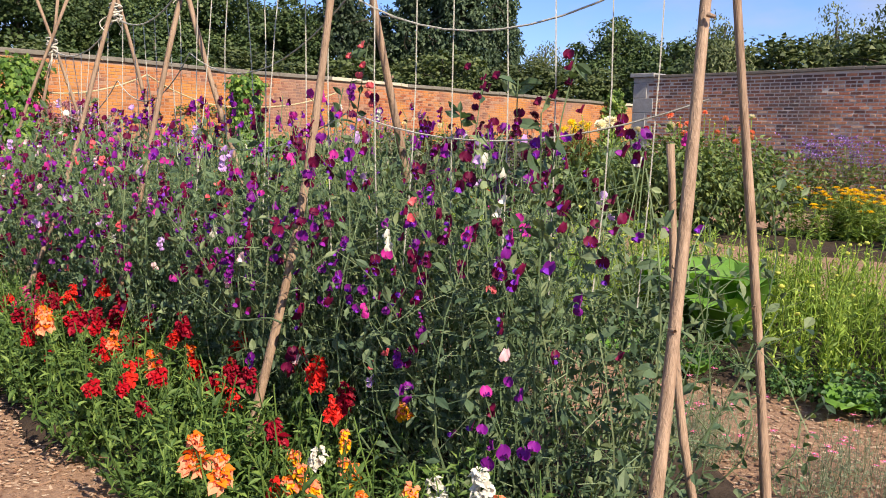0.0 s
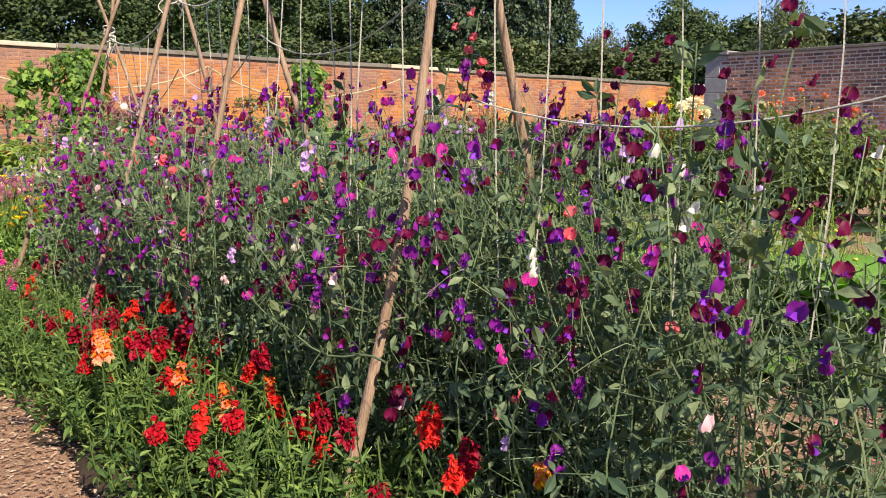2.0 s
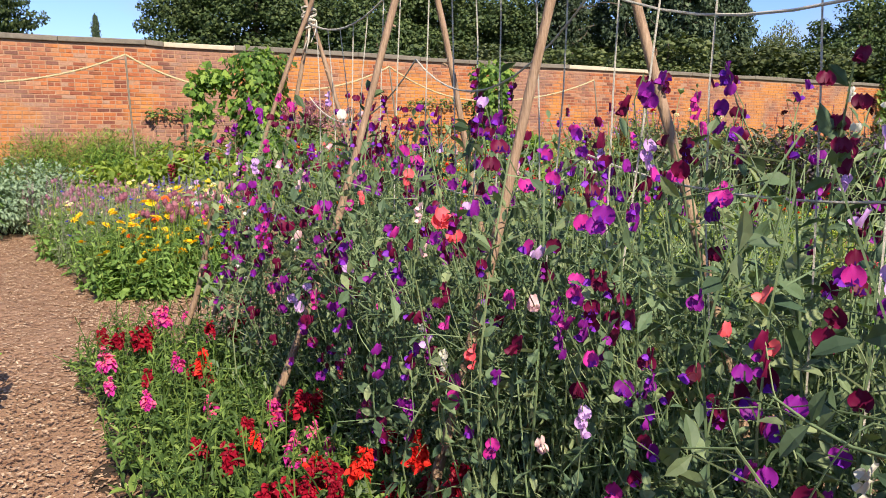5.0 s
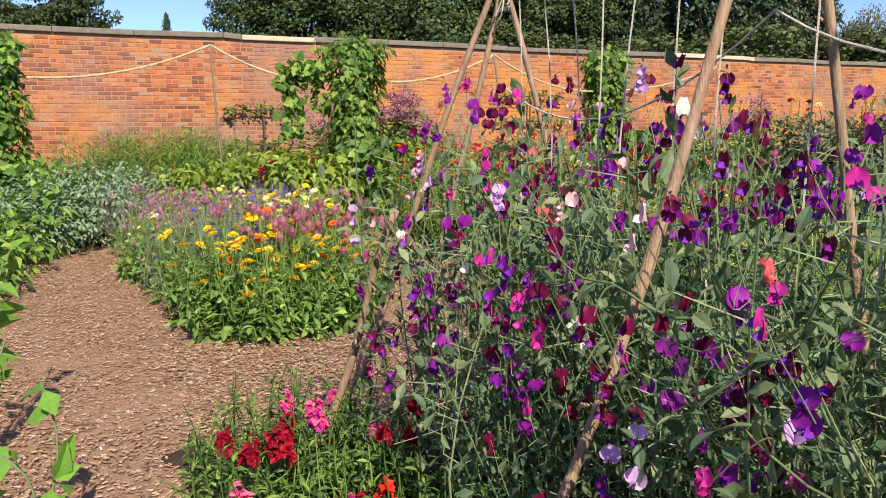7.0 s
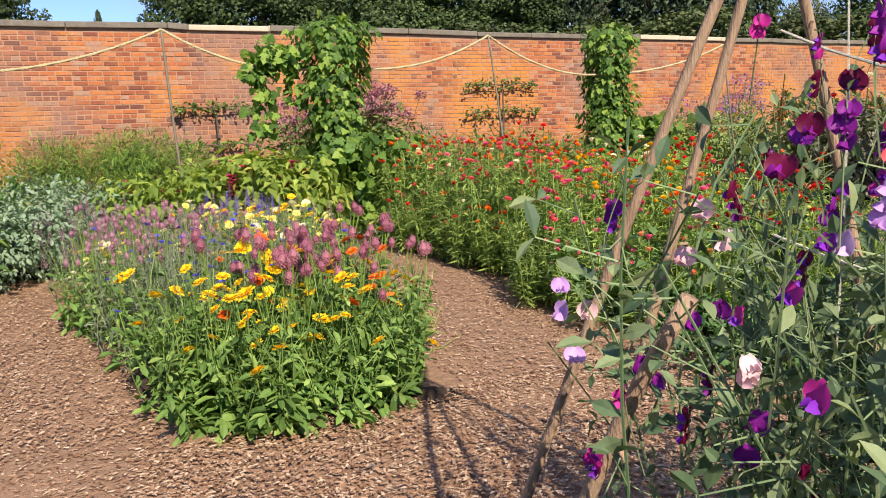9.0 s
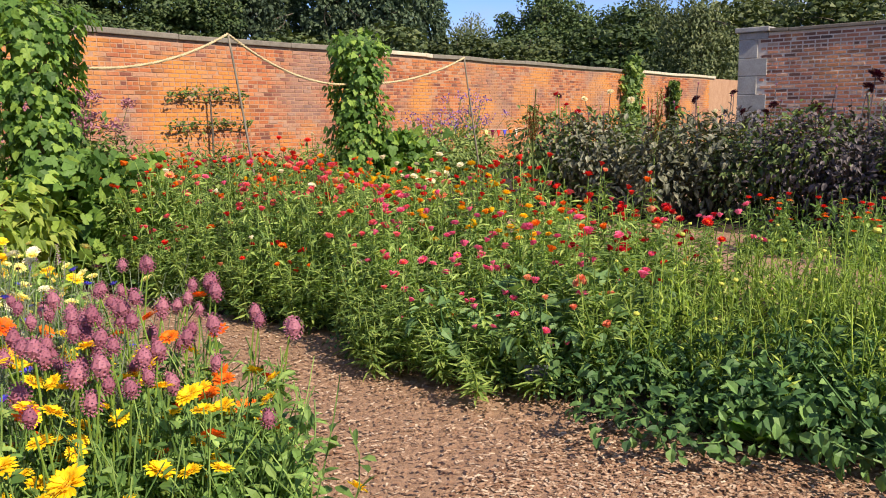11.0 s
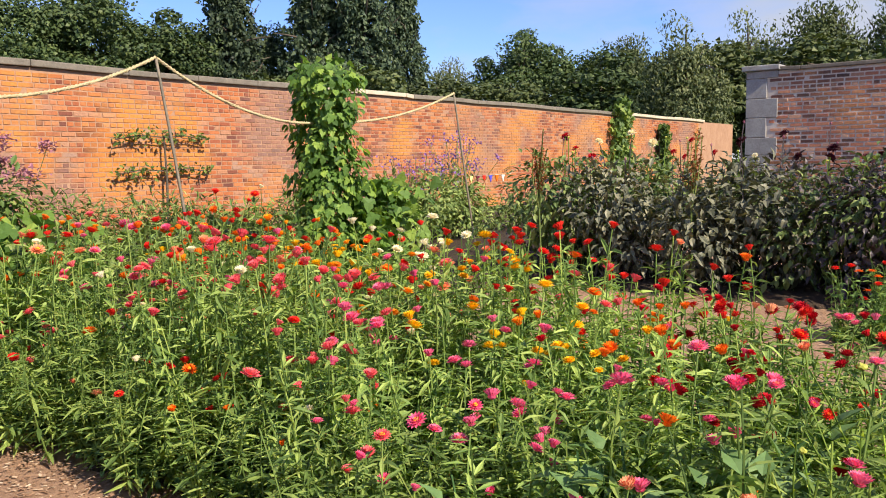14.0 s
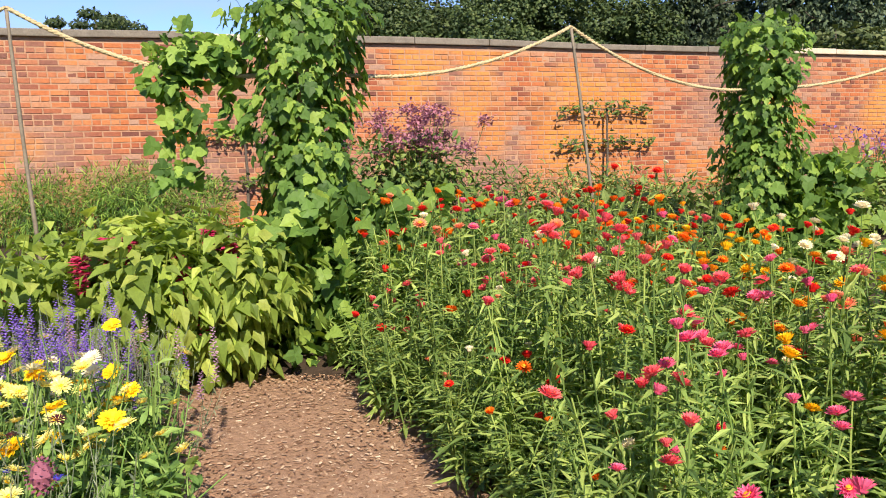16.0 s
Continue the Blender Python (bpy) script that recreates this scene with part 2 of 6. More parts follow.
M_TREE_LEAF_B = leaf_mat("olive_tree_leaf", (0.04, 0.06, 0.02), (0.08, 0.105, 0.035), (0.14, 0.16, 0.06), 0.15)
M_BIRCH_LEAF = leaf_mat("birch_leaf", (0.075, 0.100, 0.040), (0.135, 0.165, 0.068), (0.220, 0.240, 0.105), 0.2)
M_CONIFER = leaf_mat("conifer_needle", (0.030, 0.050, 0.030), (0.055, 0.085, 0.045), (0.100, 0.132, 0.065), 0.1)

PETAL = {
    "maroon": petal_mat("maroon_petal", (0.075, 0.002, 0.025), (0.20, 0.006, 0.055)),
    "violet": petal_mat("violet_petal", (0.12, 0.01, 0.32), (0.28, 0.04, 0.58)),
    "purple": petal_mat("purple_petal", (0.13, 0.008, 0.17), (0.33, 0.02, 0.36)),
    "magenta": petal_mat("magenta_petal", (0.40, 0.012, 0.20), (0.72, 0.05, 0.40)),
    "coral": petal_mat("coral_petal", (0.80, 0.06, 0.10), (0.95, 0.22, 0.22)),
    "blush": petal_mat("blush_petal", (0.80, 0.42, 0.48), (0.92, 0.66, 0.66)),
    "lilac": petal_mat("lilac_petal", (0.48, 0.24, 0.62), (0.75, 0.50, 0.80)),
    "white": petal_mat("white_petal", (0.66, 0.63, 0.52), (0.82, 0.79, 0.70)),
    "crimson": petal_mat("crimson_petal", (0.36, 0.002, 0.010), (0.66, 0.008, 0.022)),
    "ruby": petal_mat("ruby_petal", (0.20, 0.002, 0.014), (0.44, 0.006, 0.03)),
    "scarlet": petal_mat("scarlet_petal", (0.66, 0.012, 0.012), (0.88, 0.045, 0.025)),
    "orange": petal_mat("orange_petal", (0.85, 0.11, 0.008), (0.95, 0.26, 0.012)),
    "salmon": petal_mat("salmon_petal", (0.85, 0.20, 0.10), (0.95, 0.42, 0.22)),
    "yellow": petal_mat("yellow_petal", (0.92, 0.43, 0.005), (0.96, 0.61, 0.012)),
    "canary": petal_mat("canary_petal", (0.94, 0.66, 0.012), (0.97, 0.80, 0.04)),
    "sunny": petal_mat("sunny_petal", (0.94, 0.56, 0.008), (0.97, 0.73, 0.02)),
    "amber": petal_mat("amber_petal", (0.90, 0.24, 0.008), (0.96, 0.46, 0.015)),
    "lemon": petal_mat("lemon_petal", (0.90, 0.78, 0.10), (0.95, 0.90, 0.40)),
    "cream": petal_mat("cream_petal", (0.88, 0.76, 0.45), (0.94, 0.88, 0.66)),
    "pink": petal_mat("pink_petal", (0.84, 0.06, 0.20), (0.95, 0.25, 0.38)),
    "mauve": petal_mat("mauve_petal", (0.26, 0.09, 0.15), (0.50, 0.26, 0.32)),
    "blue": petal_mat("blue_petal", (0.06, 0.06, 0.55), (0.16, 0.14, 0.80)),
    "black": petal_mat("blackish_petal", (0.03, 0.004, 0.010), (0.09, 0.008, 0.02), 0.1),
    "gold_eye": petal_mat("golden_eye", (0.55, 0.22, 0.01), (0.85, 0.48, 0.02), 0.05),
    "dark_eye": petal_mat("brown_eye", (0.07, 0.02, 0.008), (0.20, 0.07, 0.015), 0.0),
}

# ---- mesh tools ----
rng = np.random.default_rng(11)


def unit(a):
    return a / np.maximum(np.linalg.norm(a, axis=-1, keepdims=True), 1e-9)


class Soup:
    """Triangles gathered from many small pieces, each with a material slot."""

    def __init__(self):
        self.v, self.f, self.m, self.n = [], [], [], 0

    def add(self, v, f, slot=0):
        v, f = np.asarray(v, float).reshape(-1, 3), np.asarray(f, int).reshape(-1, 3)
        self.v.append(v)
        self.f.append(f + self.n)
        self.m.append(np.full(len(f), slot))
        self.n += len(v)

    def stamp(self, shape, pos, along, face, size, slot=0):
        """Copies of a small shape: its y along `along`, its z near `face`."""
        sv, sf = shape
        pos = np.asarray(pos, float).reshape(-1, 3)
        k = len(pos)
        d = unit(np.broadcast_to(along, (k, 3)).astype(float))
        s = unit(np.cross(d, np.broadcast_to(face, (k, 3)).astype(float)) + 1e-6)
        n = np.cross(s, d)
        size = np.broadcast_to(size, (k,)).reshape(k, 1, 1)
        v = pos[:, None] + size * (sv[None, :, 0:1] * s[:, None] + sv[None, :, 1:2] * d[:, None] + sv[None, :, 2:3] * n[:, None])
        f = sf[None] + (np.arange(k) * len(sv))[:, None, None]
        self.add(v, f, slot)

    def tubes(self, paths, radius, sides=3, slot=0):
        """Stems along paths (k, p, 3), radius (p,) from foot to tip."""
        paths = np.asarray(paths, float)
        k, p, _ = paths.shape
        d = unit(np.gradient(paths, axis=1))
        s = unit(np.cross(d, np.array([0.31, 0.95, 0.07])) + 1e-6)
        n = np.cross(s, d)
        a = np.arange(sides) / sides * 2 * np.pi
        r = np.broadcast_to(radius, (p,))[None, :, None, None]
        v = paths[:, :, None] + r * (np.cos(a)[None, None, :, None] * s[:, :, None] + np.sin(a)[None, None, :, None] * n[:, :, None])
        f = []
        for i in range(p - 1):
            for j in range(sides):
                q, w = (j + 1) % sides, i * sides
                f += [[w + j, w + q, w + sides + q], [w + j, w + sides + q, w + sides + j]]
        f = np.array(f)[None] + (np.arange(k) * p * sides)[:, None, None]
        self.add(v, f, slot)

    def mesh(self, name, mats, smooth=False):
        me = bpy.data.meshes.new(name)
        v, f, m = np.concatenate(self.v), np.concatenate(self.f), np.concatenate(self.m)
        me.vertices.add(len(v))
        me.vertices.foreach_set("co", v.astype(np.float32).ravel())
        me.loops.add(len(f) * 3)
        me.loops.foreach_set("vertex_index", f.astype(np.int32).ravel())
        me.polygons.add(len(f))
        me.polygons.foreach_set("loop_start", (np.arange(len(f)) * 3).astype(np.int32))
        for x in mats:
            me.materials.append(x)
        me.polygons.foreach_set("material_index", m.astype(np.int32))
        me.polygons.foreach_set("use_smooth", np.full(len(f), smooth))
        me.update(calc_edges=True)
        return me


def thing(name, label, category, x=0.0, y=0.0, z=0.0, turn=0.0, size=1.0, group=""):
    ob = new(name)
    ob.empty_display_size = 0.1
    ob.location, ob.rotation_euler, ob.scale = (x, y, z), (0, 0, turn), (size,) * 3
    return tagged(ob, label, category, group)


STEM_OF = {}


def part(name, mesh, parent, label="", m=None):
    ob = new(name, mesh)
    ob.parent = parent
    if m is not None:
        ob.matrix_basis = m
    if mesh in STEM_OF:
        new("branchwork", STEM_OF[mesh]).parent = ob
    return tagged(ob, label)


def solid(name, bm, mats, smooth=False):
    me = bpy.data.meshes.new(name)
    bm.to_mesh(me)
    bm.free()
    for x in mats:
        me.materials.append(x)
    if smooth:
        me.polygons.foreach_set("use_smooth", [True] * len(me.polygons))
    return me


# leaf and petal shapes: length 1 along y, folded along the midrib


def blade(width, fold=0.12, droop=0.15, tip=0.6, belly=0.45):
    w = width / 2
    v = np.array([(0, 0, 0), (-w, belly, fold * width), (w, belly, fold * width), (0, belly, 0), (-w * tip, belly + 0.3, fold * width - droop * 0.5), (w * tip, belly + 0.3, fold * width - droop * 0.5), (0, 1, -droop)], float)
    f = np.array([(0, 3, 1), (0, 2, 3), (1, 3, 4), (3, 6, 4), (2, 5, 3), (3, 5, 6)])
    return v, f


def slip(width, droop=0.15, belly=0.45):
    """A cheap four-sided blade for small and far leaves."""
    w = width / 2
    v = np.array([(0, 0, 0), (-w, belly, 0.15 * width), (w, belly, 0.15 * width), (0, 1, -droop)], float)
    return v, np.array([(0, 2, 1), (1, 2, 3)])


def lobed(width=1.0):
    """A three-lobed leaf, toothed at the shoulders."""
    half = [(0.10, -0.06, 0.0), (0.42, 0.02, 0.03), (0.52, 0.34, -0.06), (0.30, 0.36, 0.05), (0.34, 0.62, 0.02), (0.20, 0.78, -0.03)]
    rim = [(0, 0.05, 0)] + half + [(0, 1.05, -0.12)] + [(-x, y, z) for x, y, z in half[::-1]]
    v = np.array([(0, 0.38, 0.0)] + rim, float) * (width, 1, 1)
    n = len(rim)
    return v, np.array([(0, 1 + i, 1 + (i + 1) % n) for i in range(n)])


def disc(n=10, dome=0.35):
    a = np.arange(n) / n * 2 * np.pi
    ring = np.stack([np.cos(a), np.sin(a), 0 * a], 1)
    mid = np.stack([0.6 * np.cos(a), 0.6 * np.sin(a), 0 * a + dome * 0.7], 1)
    v = np.concatenate([ring, mid, [(0, 0, dome)]])
    f = [(i, (i + 1) % n, n + (i + 1) % n) for i in range(n)] + [(i, n + (i + 1) % n, n + i) for i in range(n)] + [(n + i, n + (i + 1) % n, 2 * n) for i in range(n)]
    return v, np.array(f)


OVAL = blade(0.46, 0.15, 0.12, 0.75)
LANCE = blade(0.235, 0.2, 0.2, 0.55, 0.4)
NARROW = slip(0.13)
SPOON = blade(0.34, 0.12, 0.25, 0.95, 0.5)
HEART = blade(0.66, 0.14, 0.2, 0.6, 0.32)
LOBED = lobed()
WILLOW = blade(0.19, 0.25, 0.22, 0.7, 0.4)


def arc(k, foot, tip, bow, p=4):
    """k bowed paths from foot (k,3) to tip (k,3)."""
    t = np.linspace(0, 1, p)[None, :, None]
    foot, tip = np.asarray(foot, float).reshape(-1, 1, 3), np.asarray(tip, float).reshape(-1, 1, 3)
    off = rng.normal(0, 1, (k, 1, 3)) * bow
    return foot * (1 - t) + tip * t + off * (4 * t * (1 - t))


def any_way(k, lift=0.0):
    d = rng.normal(0, 1, (k, 3))
    d[:, 2] = d[:, 2] * 0.6 + lift
    return unit(d)


def at_frac(paths, which, t):
    """Points on paths, path index `which`, at fraction t."""
    p = paths.shape[1] - 1
    i = np.minimum((t * p).astype(int), p - 1)
    w = (t * p - i)[:, None]
    return paths[which, i] * (1 - w) + paths[which, i + 1] * w


# ---- flower heads ----


def daisy(petals, eye, rings=2, count=18, width=0.2, cup=0.25, eye_size=0.3):
    """A rayed head facing +z, radius 1."""
    s = Soup()
    for r in range(rings):
        a = (np.arange(count) + 0.5 * r) / count * 2 * np.pi + rng.normal(0, 0.06, count)
        d = np.stack([np.cos(a), np.sin(a), np.full(count, cup + 0.28 * r) + rng.normal(0, 0.08, count)], 1)
        s.stamp(blade(width, 0.1, 0.12, 0.95, 0.55) if r == 0 else slip(width * 1.1, 0.05, 0.7), d * 0.12 + (0, 0, 0.03 * r), d, (0, 0, 1), (0.95 - 0.2 * r) * rng.uniform(0.9, 1.05, count), 0)
    v, f = disc(9, 0.4)
    s.add(v * eye_size + (0, 0, 0.12), f, 1)
    return s.mesh("flower", [petals, eye])


def everlasting(petals, eye, closed=0.0):
    """A papery everlasting: rows of stiff bracts round a cushion, radius 1."""
    s = Soup()
    for r, (n, up, ln) in enumerate(((13, -0.05, 1.0), (13, 0.35, 0.95), (12, 0.8, 0.8), (10, 1.6, 0.62))):
        a = (np.arange(n) + 0.5 * (r % 2)) / n * 2 * np.pi
        u = up + closed * 1.4
        d = np.stack([np.cos(a), np.sin(a), np.full(n, u)], 1)
        s.stamp(blade(0.34, 0.18, -0.10, 0.7, 0.5), unit(d) * (0.14, 0.14, 0) + (0, 0, 0.05 * r - 0.1), d, (0, 0, 1), ln, 0)
    v, f = disc(9, 0.3)
    s.add(v * (0.36 - 0.12 * closed) + (0, 0, 0.32), f, 1)
    v, f = disc(9, -0.55)
    s.add(v * 0.45 + (0, 0, -0.05), f, 0)
    return s.mesh("flower", [petals, eye])


def pea_bloom():
    """A sweet pea bloom facing +y: an upright two-lobed standard behind two wings and a keel; 1 wide."""
    s = Soup()
    us, vs = np.linspace(-1, 1, 7), np.linspace(0, 1, 5)
    grid = []
    for v in vs:
        for u in us:
            wdt = 0.52 * math.sin(math.pi * (0.12 + 0.78 * v)) ** 0.6
            grid.append((u * wdt, -0.10 - 0.22 * v + 0.20 * abs(u) ** 1.6 + 0.05 * math.sin(5 * u + 4 * v), 0.78 * v - 0.06 * (abs(u) < 0.2) * (v == 1) + 0.05 * math.sin(7 * u)))
    fs = []
    for i in range(4):
        for j in range(6):
            q = i * 7 + j
            fs += [(q, q + 1, q + 8), (q, q + 8, q + 7)]
    s.add(grid, fs, 0)
    for side in (-1, 1):
        d = np.array([(0.35 * side, 0.75, 0.25)])
        s.stamp(blade(0.75, 0.25, 0.3, 0.9, 0.5), [(0.03 * side, -0.05, 0.10)], d, (side * 0.9, 0, 0.5), 0.52, 1)
    s.stamp(blade(0.3, 0.5, -0.1, 0.6), [(0, 0, 0.02)], [(0, 1, 0.1)], (0, 0, 1), 0.4, 1)
    return s


def pea_flower(standard, wings):
    return pea_bloom().mesh("flower", [standard, wings], True)


def pea_spray(standard, wings, blooms):
    """A wiry stalk with blooms ranked up one side of it, a pair of buds at the tip; 1 = one bloom's width."""
    s = Soup()
    one = pea_bloom()
    for i in range(blooms):
        a = rng.normal(0, 0.7) + (0.5 if i % 2 else -0.5)
        c, w, k = math.cos(a), math.sin(a), rng.uniform(0.85, 1.15)
        for v, f, m in ((one.v[j], one.f[j], one.m[j][0]) for j in range(len(one.v))):
            q = v * k
            q = np.stack([c * q[:, 0] - w * q[:, 1], w * q[:, 0] + c * q[:, 1], q[:, 2]], 1)
            s.add(q + (0.22 * (i % 2) - 0.1, 0.12, -0.62 * i), f - f.min(), int(m))
    s.tubes([[(0, -0.9, -0.62 * blooms - 3.2), (0, -0.2, -0.62 * blooms), (0, -0.05, 0.4), (0.05, 0.05, 1.0)]], [0.045, 0.04, 0.035, 0.02], 4, 2)
    s.stamp(blade(0.4, 0.4, 0.1), [(0.05, 0.05, 0.8), (0, 0, 1.0)], [(0.4, 0.5, 0.3), (-0.3, 0.3, 0.6)], (0, 0, 1), 0.5, 2)
    return s.mesh("flower_spray", [standard, wings, M_PEA_STEM], True)


def snap_spike(a, b):
    """A snapdragon spike 1 tall: ruffled two-lipped blooms crowding an uneven stem, buds at the tip."""
    s = Soup()
    k = 17
    t = np.sort(rng.uniform(0.0, 0.85, k))
    ang = rng.uniform(0, 6.283, k)
    r = rng.uniform(0.05, 0.16, k) * (1 - 0.5 * t)
    d = np.stack([np.cos(ang), np.sin(ang), rng.normal(0.1, 0.25, k)], 1)
    pos = np.stack([np.cos(ang) * r, np.sin(ang) * r, t], 1)
    sz = rng.uniform(0.22, 0.36, k) * (1 - 0.5 * t)
    for lift, slot in ((0.7, 0), (-0.5, 1)):
        for da in (-0.8, 0.0, 0.8):
            if lift > 0 and da == 0.0:
                continue
            side = np.stack([-np.sin(ang), np.cos(ang), 0 * ang], 1) * da
            s.stamp(blade(0.8, 0.3, 0.5, 1.0, 0.5), pos, d + (0, 0, lift) + side + rng.normal(0, 0.25, (k, 3)), (0, 0, 1) + rng.normal(0, 0.4, (k, 3)), sz * rng.uniform(0.75, 1.15, k), slot)
    s.stamp(disc(5, 0.9), pos + d * sz[:, None] * 0.3, np.stack([-np.sin(ang), np.cos(ang), 0 * ang], 1), d, sz * 0.35, 1)
    s.stamp(blade(0.5, 0.3, 0.0), [(0, 0, 0.78 + 0.035 * i) for i in range(7)], [(math.cos(i * 2.4), math.sin(i * 2.4), 1.2) for i in range(7)], (0, 0, 1), 0.1, 2)
    s.tubes([[(0, 0, -0.3), (0.01, 0, 0.4), (0, 0, 1.0)]], [0.02, 0.016, 0.008], 4, 2)
    return s.mesh("flower_spike", [a, b, M_SNAP_LEAF])


def allium_head(mat):
    """A drumstick: an egg of packed florets."""
    s = Soup()
    k = 90
    i = np.arange(k)
    ph = np.arccos(1 - 2 * (i + 0.5) / k)
    th = i * 2.39996
    d = np.stack([np.cos(th) * np.sin(ph), np.sin(th) * np.sin(ph), np.cos(ph)], 1)
    s.stamp(slip(0.9, 0.1), d * (0.78, 0.78, 1.0) * 0.86, d, (0.1, 0.2, 1), 0.22, 0)
    v, f = disc(8, 1.0)
    s.add(v * (0.62, 0.62, 0.85), f, 0)
    s.add(v * (0.62, 0.62, -0.85), f[:, ::-1], 0)
    return s.mesh("flower_head", [mat])


def dahlia_head(mat, spiky=False):
    """A full double head facing +z, radius 1."""
    s = Soup()
    for r in range(5):
        n = 15 - 2 * r
        a = (np.arange(n) + 0.37 * r) / n * 2 * np.pi
        d = np.stack([np.cos(a), np.sin(a), np.full(n, -0.15 + 0.42 * r)], 1)
        s.stamp(blade(0.26 if spiky else 0.36, 0.3, -0.1, 0.5 if spiky else 0.95, 0.5), d * 0.1, d + rng.normal(0, 0.12, (n, 3)), (0, 0, 1), 1.0 - 0.12 * r, 0)
    return s.mesh("flower", [mat])


HEAD_STRAW = {c: [everlasting(PETAL[c], PETAL[e], q) for q in (0.12, 0.55)] for c, e in (("pink", "gold_eye"), ("magenta", "magenta"), ("crimson", "crimson"), ("scarlet", "orange"), ("orange", "gold_eye"), ("yellow", "yellow"), ("cream", "cream"), ("salmon", "gold_eye"), ("white", "lemon"), ("coral", "gold_eye"), ("amber", "orange"))}
HEAD_CAL = {"yellow": daisy(PETAL["sunny"], PETAL["gold_eye"], 3, 18, 0.31, 0.3, 0.24), "orange": daisy(PETAL["orange"], PETAL["dark_eye"], 3, 18, 0.31, 0.3, 0.24), "cream": daisy(PETAL["cream"], PETAL["lemon"], 3, 22, 0.18, 0.4, 0.34), "lemon": daisy(PETAL["lemon"], PETAL["yellow"], 3, 22, 0.18, 0.4, 0.34)}
HEAD_PEA = [pea_flower(PETAL[a], PETAL[b]) for a, b in (("maroon", "maroon"), ("maroon", "violet"), ("purple", "violet"), ("purple", "purple"), ("magenta", "magenta"), ("magenta", "violet"), ("coral", "coral"), ("blush", "blush"), ("lilac", "lilac"), ("white", "white"), ("maroon", "purple"))]
PEA_SPRAY = [[pea_spray(PETAL[a], PETAL[b], n) for n in (2, 3)] for a, b in (("maroon", "maroon"), ("maroon", "violet"), ("purple", "violet"), ("purple", "purple"), ("magenta", "magenta"), ("magenta", "violet"), ("coral", "coral"), ("blush", "blush"), ("lilac", "lilac"), ("white", "white"), ("maroon", "purple"))]
HEAD_SNAP = {c: [snap_spike(PETAL[c], PETAL[d]) for _ in range(3)] for c, d in (("ruby", "ruby"), ("crimson", "crimson"), ("scarlet", "scarlet"), ("orange", "salmon"), ("white", "white"), ("pink", "magenta"), ("salmon", "yellow"))}
HEAD_ALLIUM = allium_head(PETAL["mauve"])
HEAD_ALLIUM_PINK = allium_head(petal_mat("rosy_allium", (0.20, 0.045, 0.09), (0.48, 0.19, 0.24)))
HEAD_DAHLIA = {"black": dahlia_head(PETAL["black"]), "yellow": dahlia_head(PETAL["canary"], True), "white": daisy(PETAL["white"], PETAL["gold_eye"], 2, 9, 0.42), "crimson": dahlia_head(PETAL["crimson"]), "salmon": dahlia_head(PETAL["salmon"]), "cream": dahlia_head(PETAL["cream"])}
HEAD_CORN = daisy(PETAL["blue"], PETAL["violet"], 2, 9, 0.3, 0.6)
HEAD_PINKLET = daisy(PETAL["pink"], PETAL["lilac"], 1, 5, 0.5, 0.3)
HEAD_DARK = daisy(PETAL["black"], PETAL["dark_eye"], 2, 12, 0.25, 0.3)


def head(name, mesh, parent, pos, size, face=(0, 0, 1), spin=None):
    """A flower set on its plant, facing `face`."""
    f = Vector(face).normalized()
    q = f.to_track_quat("Z", "Y").to_matrix().to_4x4()
    m = Matrix.Translation(pos) @ q @ Matrix.Rotation(random.uniform(0, 6.28) if spin is None else spin, 4, "Z") @ Matrix.Diagonal((size, size, size, 1))
    return part(name, mesh, parent, "", m)

# ---- the large structure ----
WALL_Y, WALL_TOP = 13.5, 2.86
SIDE_X, SIDE_END, SIDE_TOP = 11.45, 5.86, 3.02


def box_bm(x0, x1, y0, y1, z0, z1, bevel=0.0):
    bm = bmesh.new()
    bmesh.ops.create_cube(bm, size=1.0)
    for v in bm.verts:
        v.co = Vector(((x0 + x1) / 2 + v.co.x * (x1 - x0), (y0 + y1) / 2 + v.co.y * (y1 - y0), (z0 + z1) / 2 + v.co.z * (z1 - z0)))
    if bevel:
        bmesh.ops.bevel(bm, geom=bm.edges[:], offset=bevel, segments=2, profile=0.6, affect="EDGES")
    return bm


def grid_sheet(x0, x1, y0, y1, step, height):
    nx, ny = int((x1 - x0) / step) + 1, int((y1 - y0) / step) + 1
    gx, gy = np.meshgrid(np.linspace(x0, x1, nx), np.linspace(y0, y1, ny))
    v = np.stack([gx.ravel(), gy.ravel(), height(gx.ravel(), gy.ravel())], 1)
    i = (np.arange(ny - 1)[:, None] * nx + np.arange(nx - 1)[None]).ravel()
    f = np.concatenate([np.stack([i, i + 1, i + nx + 1], 1), np.stack([i, i + nx + 1, i + nx], 1)])
    s = Soup()
    s.add(v, f)
    return s


ground = new("ground", solid("ground", box_bm(-900, 900, -900, 900, -0.5, -0.02), [M_GRASS]))
tagged(ground, "rough grassy earth stretching to the horizon", "ground", "", "structure")
wob = lambda x, y: 0.008 * np.sin(3.1 * x + 1.3 * y) + 0.006 * np.sin(7 * y - 2 * x)
walkway = new("path", grid_sheet(-11, 10.5, -16, 5.4, 0.25, wob).mesh("path", [M_PATHBASE], True))
tagged(walkway, "garden path strewn with brown wood chippings", "path", "", "structure")

